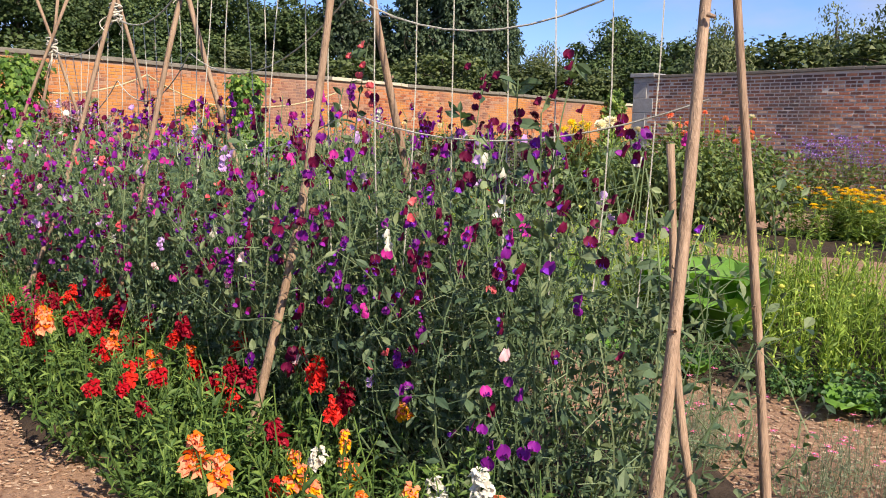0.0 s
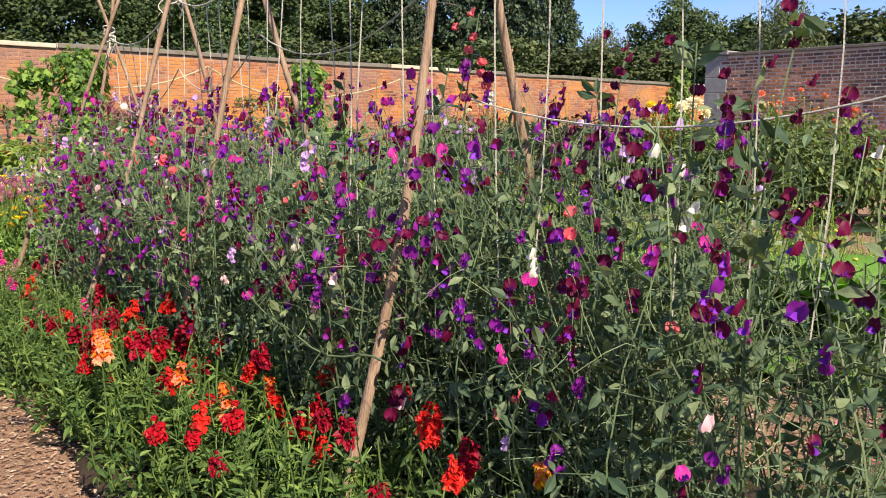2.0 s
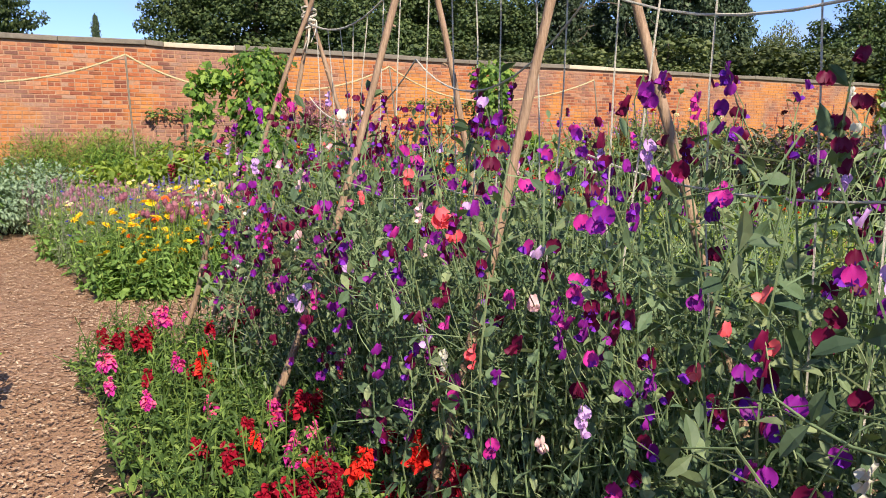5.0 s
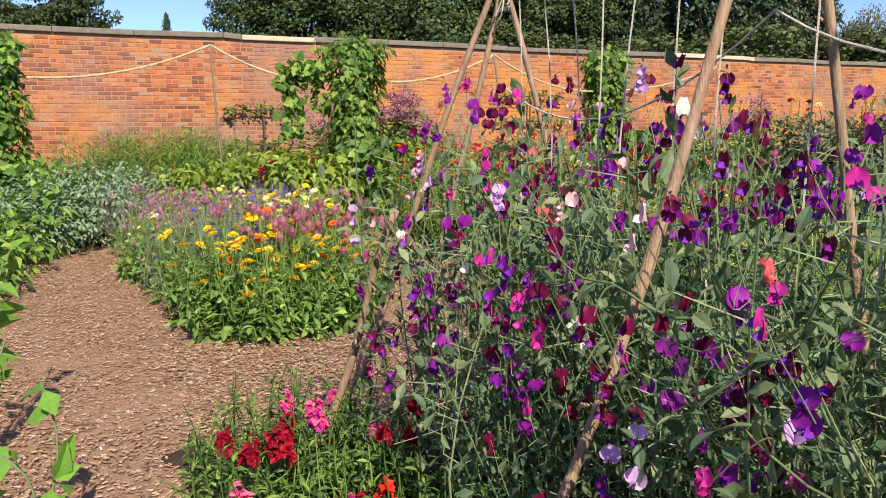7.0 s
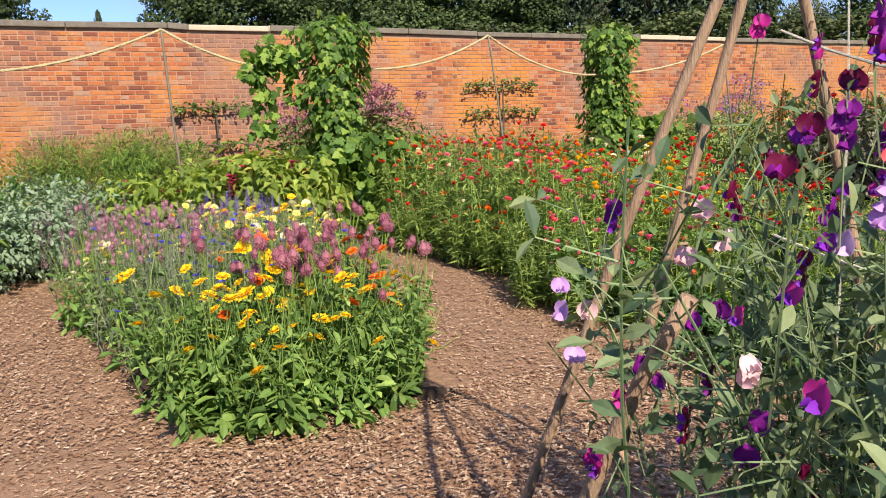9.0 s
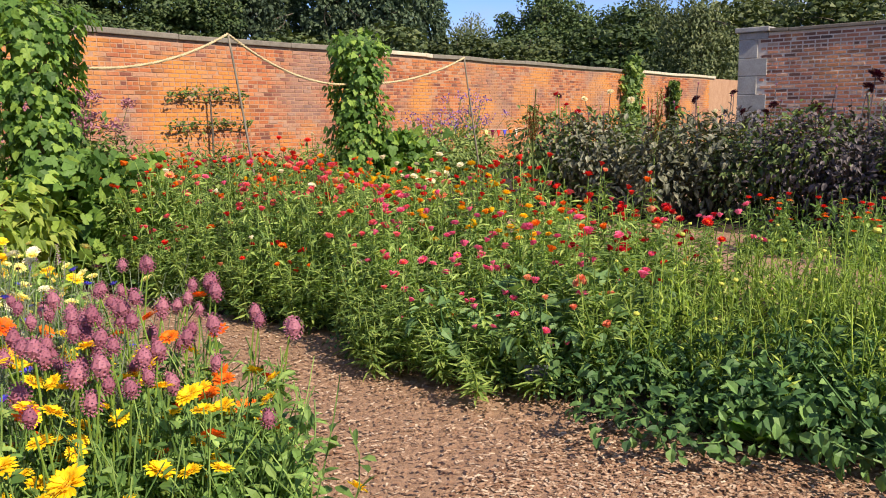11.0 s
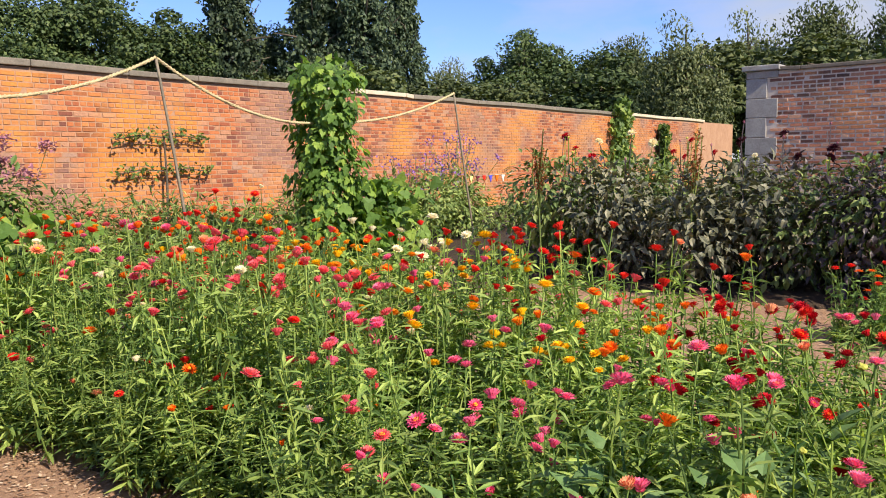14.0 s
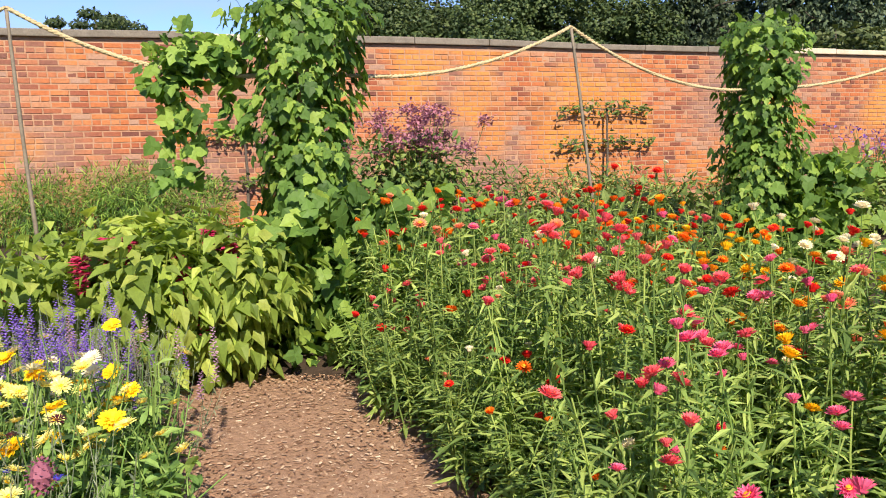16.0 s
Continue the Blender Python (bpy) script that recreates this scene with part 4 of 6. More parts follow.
def trailing_shoot(a, b, sag):
    """A thick winged pea shoot hanging out sideways, with its big leaves and tendrils."""
    t = thing("sweet_pea_shoot", "pale green winged sweet pea shoot trailing sideways", "sweet pea", a[0], a[1], 0, 0, 1.0, "sweet pea row")
    inv = Matrix.Translation((-a[0], -a[1], 0))
    a, b = np.array(a, float), np.array(b, float)
    w = np.linspace(0, 1, 12)[:, None]
    line = a + (b - a) * w - np.array([0, 0, 1]) * sag * 4 * w * (1 - w) + np.stack([0.012 * np.sin(9 * w[:, 0]), 0 * w[:, 0], 0.012 * np.sin(13 * w[:, 0])], 1)
    s = Soup()
    s.tubes(line[None], np.linspace(0.0034, 0.0018, 12), 5)
    part("stem", s.mesh("stem", [M_PEA_STEM], True), t, "", inv)
    for i in range(2, 12, 2):
        for side in (-1, 1):
            s = Soup()
            s.stamp(OVAL, [line[i]], [(random.uniform(-0.6, 0.1), random.uniform(-0.5, 0.5), 0.7 * side + 0.2)], [(-1, 0.2, 0.3)], random.uniform(0.035, 0.058))
            part("leaf", s.mesh("leaf", [M_PEA_LEAF]), t, "", inv)
        s = Soup()
        s.tubes(arc(1, [line[i]], [line[i] + (-0.05, random.uniform(-0.08, 0.08), random.uniform(-0.1, 0.12))], 0.04, 8), 0.0012, 3)
        part("tendril", s.mesh("tendril", [M_PEA_STEM]), t, "", inv)


trailing_shoot((-7.05, -5.20, 0.60), (-7.12, -4.58, 0.68), 0.05)
trailing_shoot((-7.00, -5.08, 0.90), (-7.05, -4.55, 0.92), 0.02)
trailing_shoot((-6.98, -3.05, 0.98), (-7.02, -2.55, 1.00), 0.03)
trailing_shoot((-6.98, -3.60, 0.80), (-7.06, -3.05, 0.86), 0.04)


def snapdragon(x, y, colour, spikes, size):
    t = thing("snapdragon", {"ruby": "bushy snapdragon with deep crimson spikes", "crimson": "bushy snapdragon with crimson spikes", "scarlet": "bushy snapdragon with scarlet spikes", "orange": "bushy snapdragon with orange and salmon spikes", "white": "snapdragon with creamy white spikes", "pink": "snapdragon with bright pink spikes", "salmon": "snapdragon with salmon and yellow spikes"}[colour], "snapdragon", x, y, 0.03, random.uniform(0, 6.28), size, "snapdragon edging")
    mesh, tips = random.choice(SNAP)
    part("foliage", mesh, t)
    for i in rng.permutation(len(tips))[:spikes]:
        p = tips[i] + (0, 0, -0.03)
        head("flower_spike", random.choice(HEAD_SNAP[colour]), t, p, random.uniform(0.06, 0.105), (random.uniform(-0.3, 0.3), random.uniform(-0.3, 0.3), 1))


y = -6.6
while y < -0.95:
    for x in (-7.30, -7.12, -6.96):
        u = (y + 6.6) / 5.6
        col = random.choice(("white", "salmon", "orange", "ruby", "orange")) if u < 0.2 else random.choice(("ruby", "ruby", "crimson", "orange", "ruby", "scarlet", "crimson", "scarlet")) if u < 0.62 else random.choice(("ruby", "scarlet", "ruby", "ruby", "pink"))
        n = random.choice((0, 1, 2, 3, 4)) if u < 0.75 else random.choice((0, 1, 1, 2))
        snapdragon(x + random.uniform(-0.07, 0.07), y + random.uniform(-0.06, 0.06), col, n, random.uniform(0.85, 1.15))
    y += 0.21


def calendula(x, y, colour, blooms, size):
    t = thing("calendula", {"yellow": "pot marigold with golden yellow daisies", "orange": "pot marigold with orange daisies", "cream": "pale cream marigold with lemon centres", "lemon": "pot marigold with lemon yellow daisies"}[colour], "calendula", x, y, 0.03, random.uniform(0, 6.28), size, "marigold bed")
    mesh, tips = random.choice(CAL)
    part("foliage", mesh, t)
    for i in rng.permutation(len(tips))[:blooms]:
        head("flower", HEAD_CAL[colour], t, tips[i] + (0, 0, 0.03), random.uniform(0.028, 0.039) * (0.78 if colour in ("cream", "lemon") else 1.0), (random.uniform(-0.8, 0.4), random.uniform(-0.9, 0.3), 1))


for _ in range(60):
    x, y = random.uniform(-7.15, -6.02), random.uniform(0.70, 2.0)
    if x > -6.3 and y < 0.95:
        continue
    calendula(x, y, "orange" if x > -6.15 and random.random() < 0.45 else "yellow" if random.random() < 0.93 else "orange", random.randint(1, 4), random.uniform(0.9, 1.15))
for _ in range(52):
    x, y = random.uniform(-6.5, -5.7), random.uniform(2.45, 3.75)
    calendula(x, y, random.choice(("cream", "lemon", "lemon", "lemon", "yellow")), random.randint(3, 7), random.uniform(0.95, 1.2))
for _ in range(16):
    calendula(random.uniform(-7.3, -7.0), random.uniform(2.3, 3.6), random.choice(("cream", "lemon")), random.randint(3, 5), random.uniform(0.8, 1.0))


def drumstick(x, y, n, tall, mesh, r):
    t = thing("drumstick_allium", "drumstick alliums with mauve-purple egg-shaped heads", "allium", x, y, 0.03, 0, 1.0, "marigold bed")
    s = Soup()
    k = n
    foot = np.stack([rng.normal(0, 0.06, k), rng.normal(0, 0.06, k), np.zeros(k)], 1)
    tip = foot * 2.2 + np.stack([rng.normal(0, 0.03, k), rng.normal(0, 0.03, k), rng.uniform(0.7, 1.0, k) * tall], 1)
    for j in range(k):
        one = Soup()
        one.tubes(arc(1, foot[j : j + 1], tip[j : j + 1], 0.02, 5), 0.0028, 4)
        stalk = part("stem", one.mesh("stem", [M_VEG_LEAF]), t)
        head("flower_head", mesh, stalk, tip[j], r * random.uniform(0.8, 1.15), (random.uniform(-0.2, 0.2), random.uniform(-0.2, 0.2), 1))
    q = 26
    s.tubes(arc(q, np.repeat(foot, 26 // k + 1, 0)[:q], foot[rng.integers(0, k, q)] + any_way(q, 0.5) * 0.28, 0.05, 4), [0.003, 0.003, 0.002, 0.001], 3)
    tagged(part("leaves", s.mesh("leaves", [M_VEG_LEAF if n < 5 else M_OLIVE_LEAF]), t), "", "", "", "stuff")


for _ in range(22):
    drumstick(random.uniform(-6.75, -5.95), random.uniform(1.15, 2.3), 4, random.uniform(0.56, 0.74), HEAD_ALLIUM_PINK, 0.035)
for _ in range(34):
    drumstick(random.uniform(-7.2, -6.4), random.uniform(2.6, 4.0), 5, random.uniform(0.46, 0.64), HEAD_ALLIUM, 0.026)


def wispy(x, y, kind, n, size):
    lab = {"corn": "wispy cornflower with blue heads", "dark": "scabious with blackish-purple heads on wiry stems", "salvia": "clary with pinkish-mauve bracts", "violet": "clary with violet-blue bracts"}[kind]
    t = thing("wispy_flower", lab, "garden flower", x, y, 0.03, random.uniform(0, 6.28), size, "marigold bed")
    mesh, tips = random.choice(WISPY)
    part("foliage", mesh, t)
    for i in rng.permutation(len(tips))[:n]:
        if kind in ("corn", "dark"):
            head("flower", HEAD_CORN if kind == "corn" else HEAD_DARK, t, tips[i], random.uniform(0.017, 0.024), (random.uniform(-0.5, 0.3), random.uniform(-0.5, 0.2), 1))
        else:
            head("flower_spike", HEAD_CLARY[kind], t, tips[i] + (0, 0, -0.05), random.uniform(0.10, 0.16), (random.uniform(-0.1, 0.1), random.uniform(-0.1, 0.1), 1))


def clary_spike(mat):
    s = Soup()
    k = 26
    t = np.linspace(0, 1, k)
    a = np.arange(k) * 2.4
    d = np.stack([np.cos(a), np.sin(a), 0.4 + 0 * a], 1)
    s.stamp(blade(0.75, 0.2, 0.1, 0.9), np.stack([0 * t, 0 * t, t], 1), d, (0, 0, 1), 0.17 * (1.1 - 0.5 * t), 0)
    return s.mesh("flower_spike", [mat])


HEAD_CLARY = {"salvia": clary_spike(petal_mat("pink_bract", (0.42, 0.22, 0.32), (0.62, 0.40, 0.46))), "violet": clary_spike(petal_mat("violet_bract", (0.20, 0.10, 0.46), (0.40, 0.26, 0.68)))}
for _ in range(30):
    wispy(random.uniform(-7.1, -6.0), random.uniform(1.5, 3.4), random.choice(("corn", "dark", "dark", "corn")), random.randint(3, 7), random.uniform(0.8, 1.1))
for _ in range(34):
    x = random.uniform(-7.35, -5.62)
    wispy(x, random.uniform(3.85, 4.75), "violet" if -6.35 < x < -5.7 and random.random() < 0.85 else "salvia", random.randint(7, 11), random.uniform(0.72, 0.95))


def straw_colour(x, y):
    """Pinks and reds along the near edge, whites by the hop, orange through the middle."""
    r = random.random()
    if y < 1.5 and x > -4.55:
        return "pink" if x < -3.9 and r < 0.7 else random.choice(("crimson", "scarlet", "pink", "salmon")) if r < 0.9 else "orange"
    if x < -4.1 and y < 2.2:
        return random.choice(("pink", "pink", "pink", "coral", "crimson")) if r < 0.85 else "orange"
    if x < -4.1:
        return random.choice(("cream", "coral", "coral", "scarlet", "salmon", "scarlet", "orange", "pink"))
    if x > -3.3 and y > 2.2:
        return random.choice(("yellow", "orange", "orange", "salmon", "yellow", "cream", "scarlet", "scarlet", "amber"))
    return random.choice(("orange", "scarlet", "salmon", "scarlet", "salmon", "pink", "amber", "coral", "orange", "scarlet", "yellow"))


def strawflower(x, y, size, blooms, tall):
    c = straw_colour(x, y)
    near = min(1.0, 0.66 + 0.3 * max(0.0, y - 1.1))
    tall *= near
    t = thing("strawflower", f"tall strawflower with papery {c.replace('straw', '')} heads", "strawflower", x, y, 0.03, random.uniform(0, 6.28), size, "strawflower bed")
    mesh, tips = random.choice(STRAW)
    f = part("foliage", mesh, t)
    f.scale = (1, 1, tall)
    for i in rng.permutation(len(tips))[:blooms]:
        p = tips[i] * (1, 1, tall)
        cc = c if random.random() < 0.8 else straw_colour(x, y)
        face = (random.uniform(-0.6, 0.4), random.uniform(-0.6, 0.3), 1.0)
        head("flower", HEAD_STRAW[cc][random.random() < 0.6], t, p, random.uniform(0.021, 0.034) * (0.75 + 0.25 * near), face)


y = 1.05
while y < 5.1:
    x = -4.50 if y < 2.2 else -4.24
    while x < -2.55:
        strawflower(x + random.uniform(-0.1, 0.1), y + random.uniform(-0.1, 0.1), random.uniform(0.9, 1.1), random.randint(9, 14), random.uniform(0.72, 0.98) if x < -4.3 else random.uniform(0.9, 1.12))
        x += 0.36
    y += 0.36

for y in np.arange(1.15, 4.9, 0.22):
    strawflower((-4.70 if y < 2.2 else -4.42) + random.uniform(-0.06, 0.04), y, random.uniform(0.75, 0.9), random.randint(1, 5), random.uniform(0.55, 0.8))

M_BUD = petal_mat("yellow_green_bud", (0.42, 0.46, 0.05), (0.62, 0.60, 0.12))


def bud_cluster():
    """A knobbly flattish head of tight buds."""
    bm = bmesh.new()
    bmesh.ops.create_icosphere(bm, subdivisions=2, radius=1.0)
    for v in bm.verts:
        k = 0.85 + 0.3 * noise.noise(v.co * 3.1) + 0.22 * math.sin(9 * v.co.x) * math.sin(8 * v.co.y)
        v.co = Vector((v.co.x * k, v.co.y * k, v.co.z * k * 0.65))
    return solid("seed_head", bm, [M_BUD])


BUDS = bud_cluster()


def seeding_green(x, y, size, tall):
    t = thing("seeding_greens", "tall bright green leafy stems going to seed", "leafy plant", x, y, 0.03, random.uniform(0, 6.28), size, "greens bed")
    mesh, tips = random.choice(VEG)
    f = part("foliage", mesh, t)
    f.scale = (1, 1, tall)
    for i in rng.permutation(len(tips))[:3]:
        head("seed_head", BUDS, t, tips[i] * (1, 1, tall), random.uniform(0.010, 0.018))


def low_leafy(x, y, size, tall=1.0):
    t = thing("low_leafy_plant", "low dark green broad-leaved plant", "leafy plant", x, y, 0.02, random.uniform(0, 6.28), size, "greens bed")
    part("foliage", random.choice(LOW), t).scale = (1, 1, tall)


y = -9.0
while y < 0.85:
    x = -4.40
    while x < -2.3:
        if x < -3.75 and -5.6 < y < -4.35:
            x += 0.36
            continue
        seeding_green(x + random.uniform(-0.12, 0.12), y + random.uniform(-0.12, 0.12), random.uniform(0.9, 1.15), random.uniform(0.75, 1.05) * (0.8 if x < -4.1 else 1.0 - 0.22 * max(0.0, x + 3.8)))
        x += 0.36
    if y < -2.6:
        low_leafy(-4.5 + random.uniform(-0.08, 0.08), y + 0.1, random.uniform(0.45, 0.65), 0.9)
        y += 0.40
        continue
    low_leafy(-4.58 + random.uniform(-0.05, 0.08), y + 0.1, random.uniform(0.75, 1.0), random.uniform(0.7, 1.1))
    low_leafy(-4.25 + random.uniform(-0.08, 0.08), y + 0.3, random.uniform(0.75, 1.05), random.uniform(0.8, 1.2))
    y += 0.40
for y in np.arange(1.1, 5.2, 0.33):
    low_leafy((-4.55 if y < 2.2 else -4.35) + random.uniform(-0.05, 0.06), y, random.uniform(0.4, 0.65), 0.9)
SEEDLING = [shell_foliage(0.34, 0.34, 0.42, 80, HEART, 0.10, [M_LOW_BRIGHT, M_LOW_LEAF], 0.08, lumps=6) for _ in range(2)]
for x, y in ((-4.5, 1.0), (-4.2, 1.15), (-3.85, 1.05), (-4.55, 1.45), (-3.5, 1.1), (-4.0, 1.5)):
    t = thing("low_leafy_plant", "pale green heart-leaved seedling among the strawflowers", "leafy plant", x, y, 0.02, random.uniform(0, 6.28), random.uniform(0.9, 1.2), "strawflower bed")
    part("foliage", random.choice(SEEDLING), t)


def rosette(x, y, leaves, ln, tall, label):
    """Broad upright leaves from one crown."""
    t = thing("broad_leaved_plant", label, "leafy plant", x, y, 0.03, random.uniform(0, 6), 1.0, "greens bed")
    for i in range(leaves):
        s = Soup()
        us, vs = np.linspace(-1, 1, 5), np.linspace(0, 1, 8)
        L, lean = ln * random.uniform(0.7, 1.1), random.uniform(0.12, 0.6)
        g = []
        for v in vs:
            for u in us:
                w = 0.17 * L * 2 * math.sin(math.pi * (0.06 + 0.9 * v)) ** 0.8
                g.append((u * w, L * lean * v + 0.25 * L * v * v, L * (1 - 0.5 * lean) * v - 0.35 * L * v**3 + 0.10 * w * abs(u) + 0.012 * math.sin(9 * v + 4 * u)))
        fs = [q for a in range(7) for b in range(4) for q in ((a * 5 + b, a * 5 + b + 1, a * 5 + b + 6), (a * 5 + b, a * 5 + b + 6, a * 5 + b + 5))]
        s.add(np.array(g) * (1, 1, tall), fs)
        part("leaf", s.mesh("leaf", [M_BIG_LEAF], True), t, "", Matrix.Rotation(i * 2.4 + random.uniform(-0.3, 0.3), 4, "Z"))


for x, y in ((-4.0, -5.1), (-3.75, -4.65), (-4.4, -3.9), (-4.3, -3.2)):
    rosette(x, y, 13, 0.56, 1.5, "broad bright green leafy plant beside the path")
for y in np.arange(-7.5, 0.8, 0.7):
    rosette(-4.66, y + random.uniform(-0.2, 0.2), 7, 0.24, 0.7, "small floppy broad-leaved plant at the bed's edge")

# ---- dahlias and tall borders ----
DAHLIA = [shell_foliage(0.85, 0.8, 1.25, 1500, blade(0.5, 0.15, 0.25, 0.7), 0.098, [M_DAHLIA_LEAF, M_DAHLIA_LEAF]) for _ in range(3)]
DAHLIA_MID = [shell_foliage(0.85, 0.8, 1.22, 1400, blade(0.5, 0.15, 0.25, 0.7), 0.105, [M_DAHLIA_MID, M_DAHLIA_DARK]) for _ in range(2)]
DAHLIA_DARK = [shell_foliage(0.85, 0.8, 1.2, 1600, blade(0.5, 0.15, 0.25, 0.7), 0.088, [M_DAHLIA_DARK, M_DAHLIA_DARK]) for _ in range(3)]


def dahlia(x, y, dark, colour, blooms, size, stalk=0.35, r=0.06):
    words = {"black": "blackish-maroon", "yellow": "spiky yellow", "white": "white", "crimson": "crimson", "salmon": "salmon", "cream": "cream"}[colour]
    t = thing("dahlia", f"{'bronze-leaved' if dark else 'green-leaved'} bushy dahlia with {words} flowers", "dahlia", x, y, 0.03, random.uniform(0, 6.28), size, "dahlia row")
    part("foliage", random.choice(DAHLIA_MID if dark == "mid" else DAHLIA_DARK if dark else DAHLIA), t)
    top = []
    for i in range(blooms + 2):
        a, q = random.uniform(0, 6.28), random.uniform(0.05, 0.38)
        e = (math.cos(a) * q * 1.25, math.sin(a) * q * 1.25, 1.18 + random.uniform(0.0, stalk))
        s = Soup()
        s.tubes(arc(1, [(math.cos(a) * q, math.sin(a) * q, 0.7)], [e], 0.02, 5), 0.0045, 4)
        top.append((part("stalk", s.mesh("stalk", [M_DAHLIA_DARK if dark else M_VEG_LEAF]), t), e))
    for i, (st, e) in enumerate(top):
        if i < blooms:
            head("flower", HEAD_DAHLIA[colour], st, e, r * random.uniform(0.8, 1.15), (random.uniform(-1.0, 0.0), random.uniform(-0.6, 0.2), 0.7))
        else:
            head("bud", HEAD_ALLIUM_PINK if dark else BUDS, st, e, 0.016)


for y, dark, col, n, r in ((4.7, False, "crimson", 3, 0.045), (4.1, "mid", "cream", 2, 0.05), (3.4, "mid", "crimson", 3, 0.04), (2.7, "mid", "black", 3, 0.055), (2.05, False, "black", 2, 0.065), (1.4, True, "black", 3, 0.08), (0.85, True, "white", 8, 0.045), (0.35, False, "yellow", 6, 0.085), (-0.25, False, "cream", 4, 0.08), (-0.9, False, "cream", 2, 0.07), (-1.6, False, "salmon", 6, 0.045), (-2.3, False, "salmon", 6, 0.045)):
    dahlia(1.55 + random.uniform(-0.1, 0.1), y, dark, col, n, random.uniform(0.98, 1.1), 0.32, r)
    dahlia(2.35 + random.uniform(-0.15, 0.15), y + 0.3, random.random() < 0.3, random.choice(("crimson", "black", "cream")), 1, random.uniform(0.95, 1.1), 0.3, 0.05)


def amaranth_plume(x, y, z0, tall, mat, label, name):
    t = thing(name, label, "amaranth", x, y, 0.03, random.uniform(0, 6.28), 1.0, "amaranths")
    s = Soup()
    k = 9
    foot = np.zeros((k, 3)) + (0, 0, z0)
    s.tubes([[(0, 0, 0), (0.01, 0.01, z0 * 0.5), (0, 0, z0)]], 0.009, 5, 1)
    tip = np.stack([rng.normal(0, 0.07, k), rng.normal(0, 0.07, k), rng.uniform(0.75, 1.0, k) * tall], 1)
    paths = arc(k, foot, tip, 0.02, 8)
    q = 420
    b = at_frac(paths, rng.integers(0, k, q), rng.uniform(0.35, 1, q))
    s.stamp(blade(0.6, 0.2, 0.1), b, any_way(q, 0.5), (0, 0, 1), rng.uniform(0.02, 0.045, q), 0)
    s.tubes(paths, 0.006, 4, 1)
    part("plume", s.mesh("plume", [mat, M_OLIVE_LEAF]), t)


for x, y in ((0.75, 4.55), (1.0, 3.1), (1.2, -0.15), (1.3, 0.1)):
    amaranth_plume(x, y, 0.75, random.uniform(1.35, 1.6), petal_mat("bronze_plume", (0.22, 0.07, 0.02), (0.42, 0.17, 0.05)), "upright amaranth with a bronze-orange plume", "amaranth_plume")

for _ in range(9):
    x, y = random.uniform(-0.5, 0.35), random.uniform(0.3, 1.5)
    t = thing("zinnia", "low bushy zinnia with orange and scarlet heads", "zinnia", x, y, 0.03, random.uniform(0, 6), 1.0, "zinnias")
    mesh, tips = random.choice(CAL)
    part("foliage", mesh, t).scale = (1, 1, 1.1)
    for i in rng.permutation(len(tips))[:4]:
        head("flower", HEAD_CAL["orange"] if random.random() < 0.5 else HEAD_STRAW["scarlet"][0], t, tips[i] * (1, 1, 1.1), 0.03)

# yellow and violet border in front of the side wall
for _ in range(20):
    x, y = random.uniform(1.5, 4.2), random.uniform(-5.2, -2.7)
    t = thing("golden_daisy", "clump of golden yellow coneflowers", "daisy clump", x, y, 0.0, random.uniform(0, 6), 1.0, "golden border")
    mesh, tips = random.choice(STRAW)
    part("foliage", mesh, t).scale = (1.3, 1.3, 0.78)
    for i in rng.permutation(len(tips))[:10]:
        head("flower", HEAD_CAL["yellow"], t, tips[i] * (1.3, 1.3, 0.78), 0.055)
M_VERB = petal_mat("verbena_violet", (0.22, 0.10, 0.36), (0.42, 0.24, 0.58))
M_EUPA = petal_mat("dusky_pink_head", (0.34, 0.12, 0.18), (0.54, 0.27, 0.31))


def cloud_flower(x, y, tall, wide, mat, leaf, label, n=900, leaves=900, share=0.35):
    """A tall clump: leaves below, a haze of tiny flowers on top."""
    t = thing("flowering_shrub", label, "shrub", x, y, 0.0, random.uniform(0, 6.28), 1.0, "border shrubs")
    part("foliage", shell_foliage(wide, wide * 0.8, tall * 0.82, int(leaves * 1.9), OVAL, 0.11, [leaf, M_BARK]), t)
    s = Soup()
    k = 40
    c = np.stack([rng.normal(0, 0.29, k) * wide, rng.normal(0, 0.27, k) * wide, rng.uniform(1 - share, 1.02, k) * tall], 1)
    p = c[rng.integers(0, k, n)] + rng.normal(0, 0.06, (n, 3)) * (1, 1, 0.6)
    s.stamp(blade(0.7, 0.2, 0.1), p, any_way(n, 0.5), (0, 0, 1), rng.uniform(0.03, 0.058, n), 0)
    s.tubes(arc(k, c * (0.5, 0.5, 0.5), c, 0.03, 4), 0.004, 3, 1)
    tagged(part("flower_haze", s.mesh("flower_haze", [mat, leaf]), t), "", "", "", "stuff")


for x, y in ((8.2, -1.4), (8.0, -2.4), (8.6, -0.4), (8.3, -3.4)):
    cloud_flower(x, y, 1.4, 0.8, M_VERB, M_OLIVE_LEAF, "airy violet verbena clump by the side wall", 500, 300)
cloud_flower(-2.72, 9.1, 1.62, 1.15, M_EUPA, M_SHRUB_LEAF, "joe-pye weed with dusky pink flower heads", 3000, 2400, 0.3)
cloud_flower(-3.6, 9.6, 1.45, 0.9, M_EUPA, M_SHRUB_LEAF, "joe-pye weed with dusky pink flower heads", 1500, 800)
cloud_flower(2.9, 8.0, 1.35, 1.0, M_VERB, M_OLIVE_LEAF, "grey-green butterfly bush with violet flowers", 260, 1100)
cloud_flower(4.2, 8.2, 1.65, 0.9, M_VERB, M_OLIVE_LEAF, "grey-green butterfly bush with violet flowers", 600, 900)


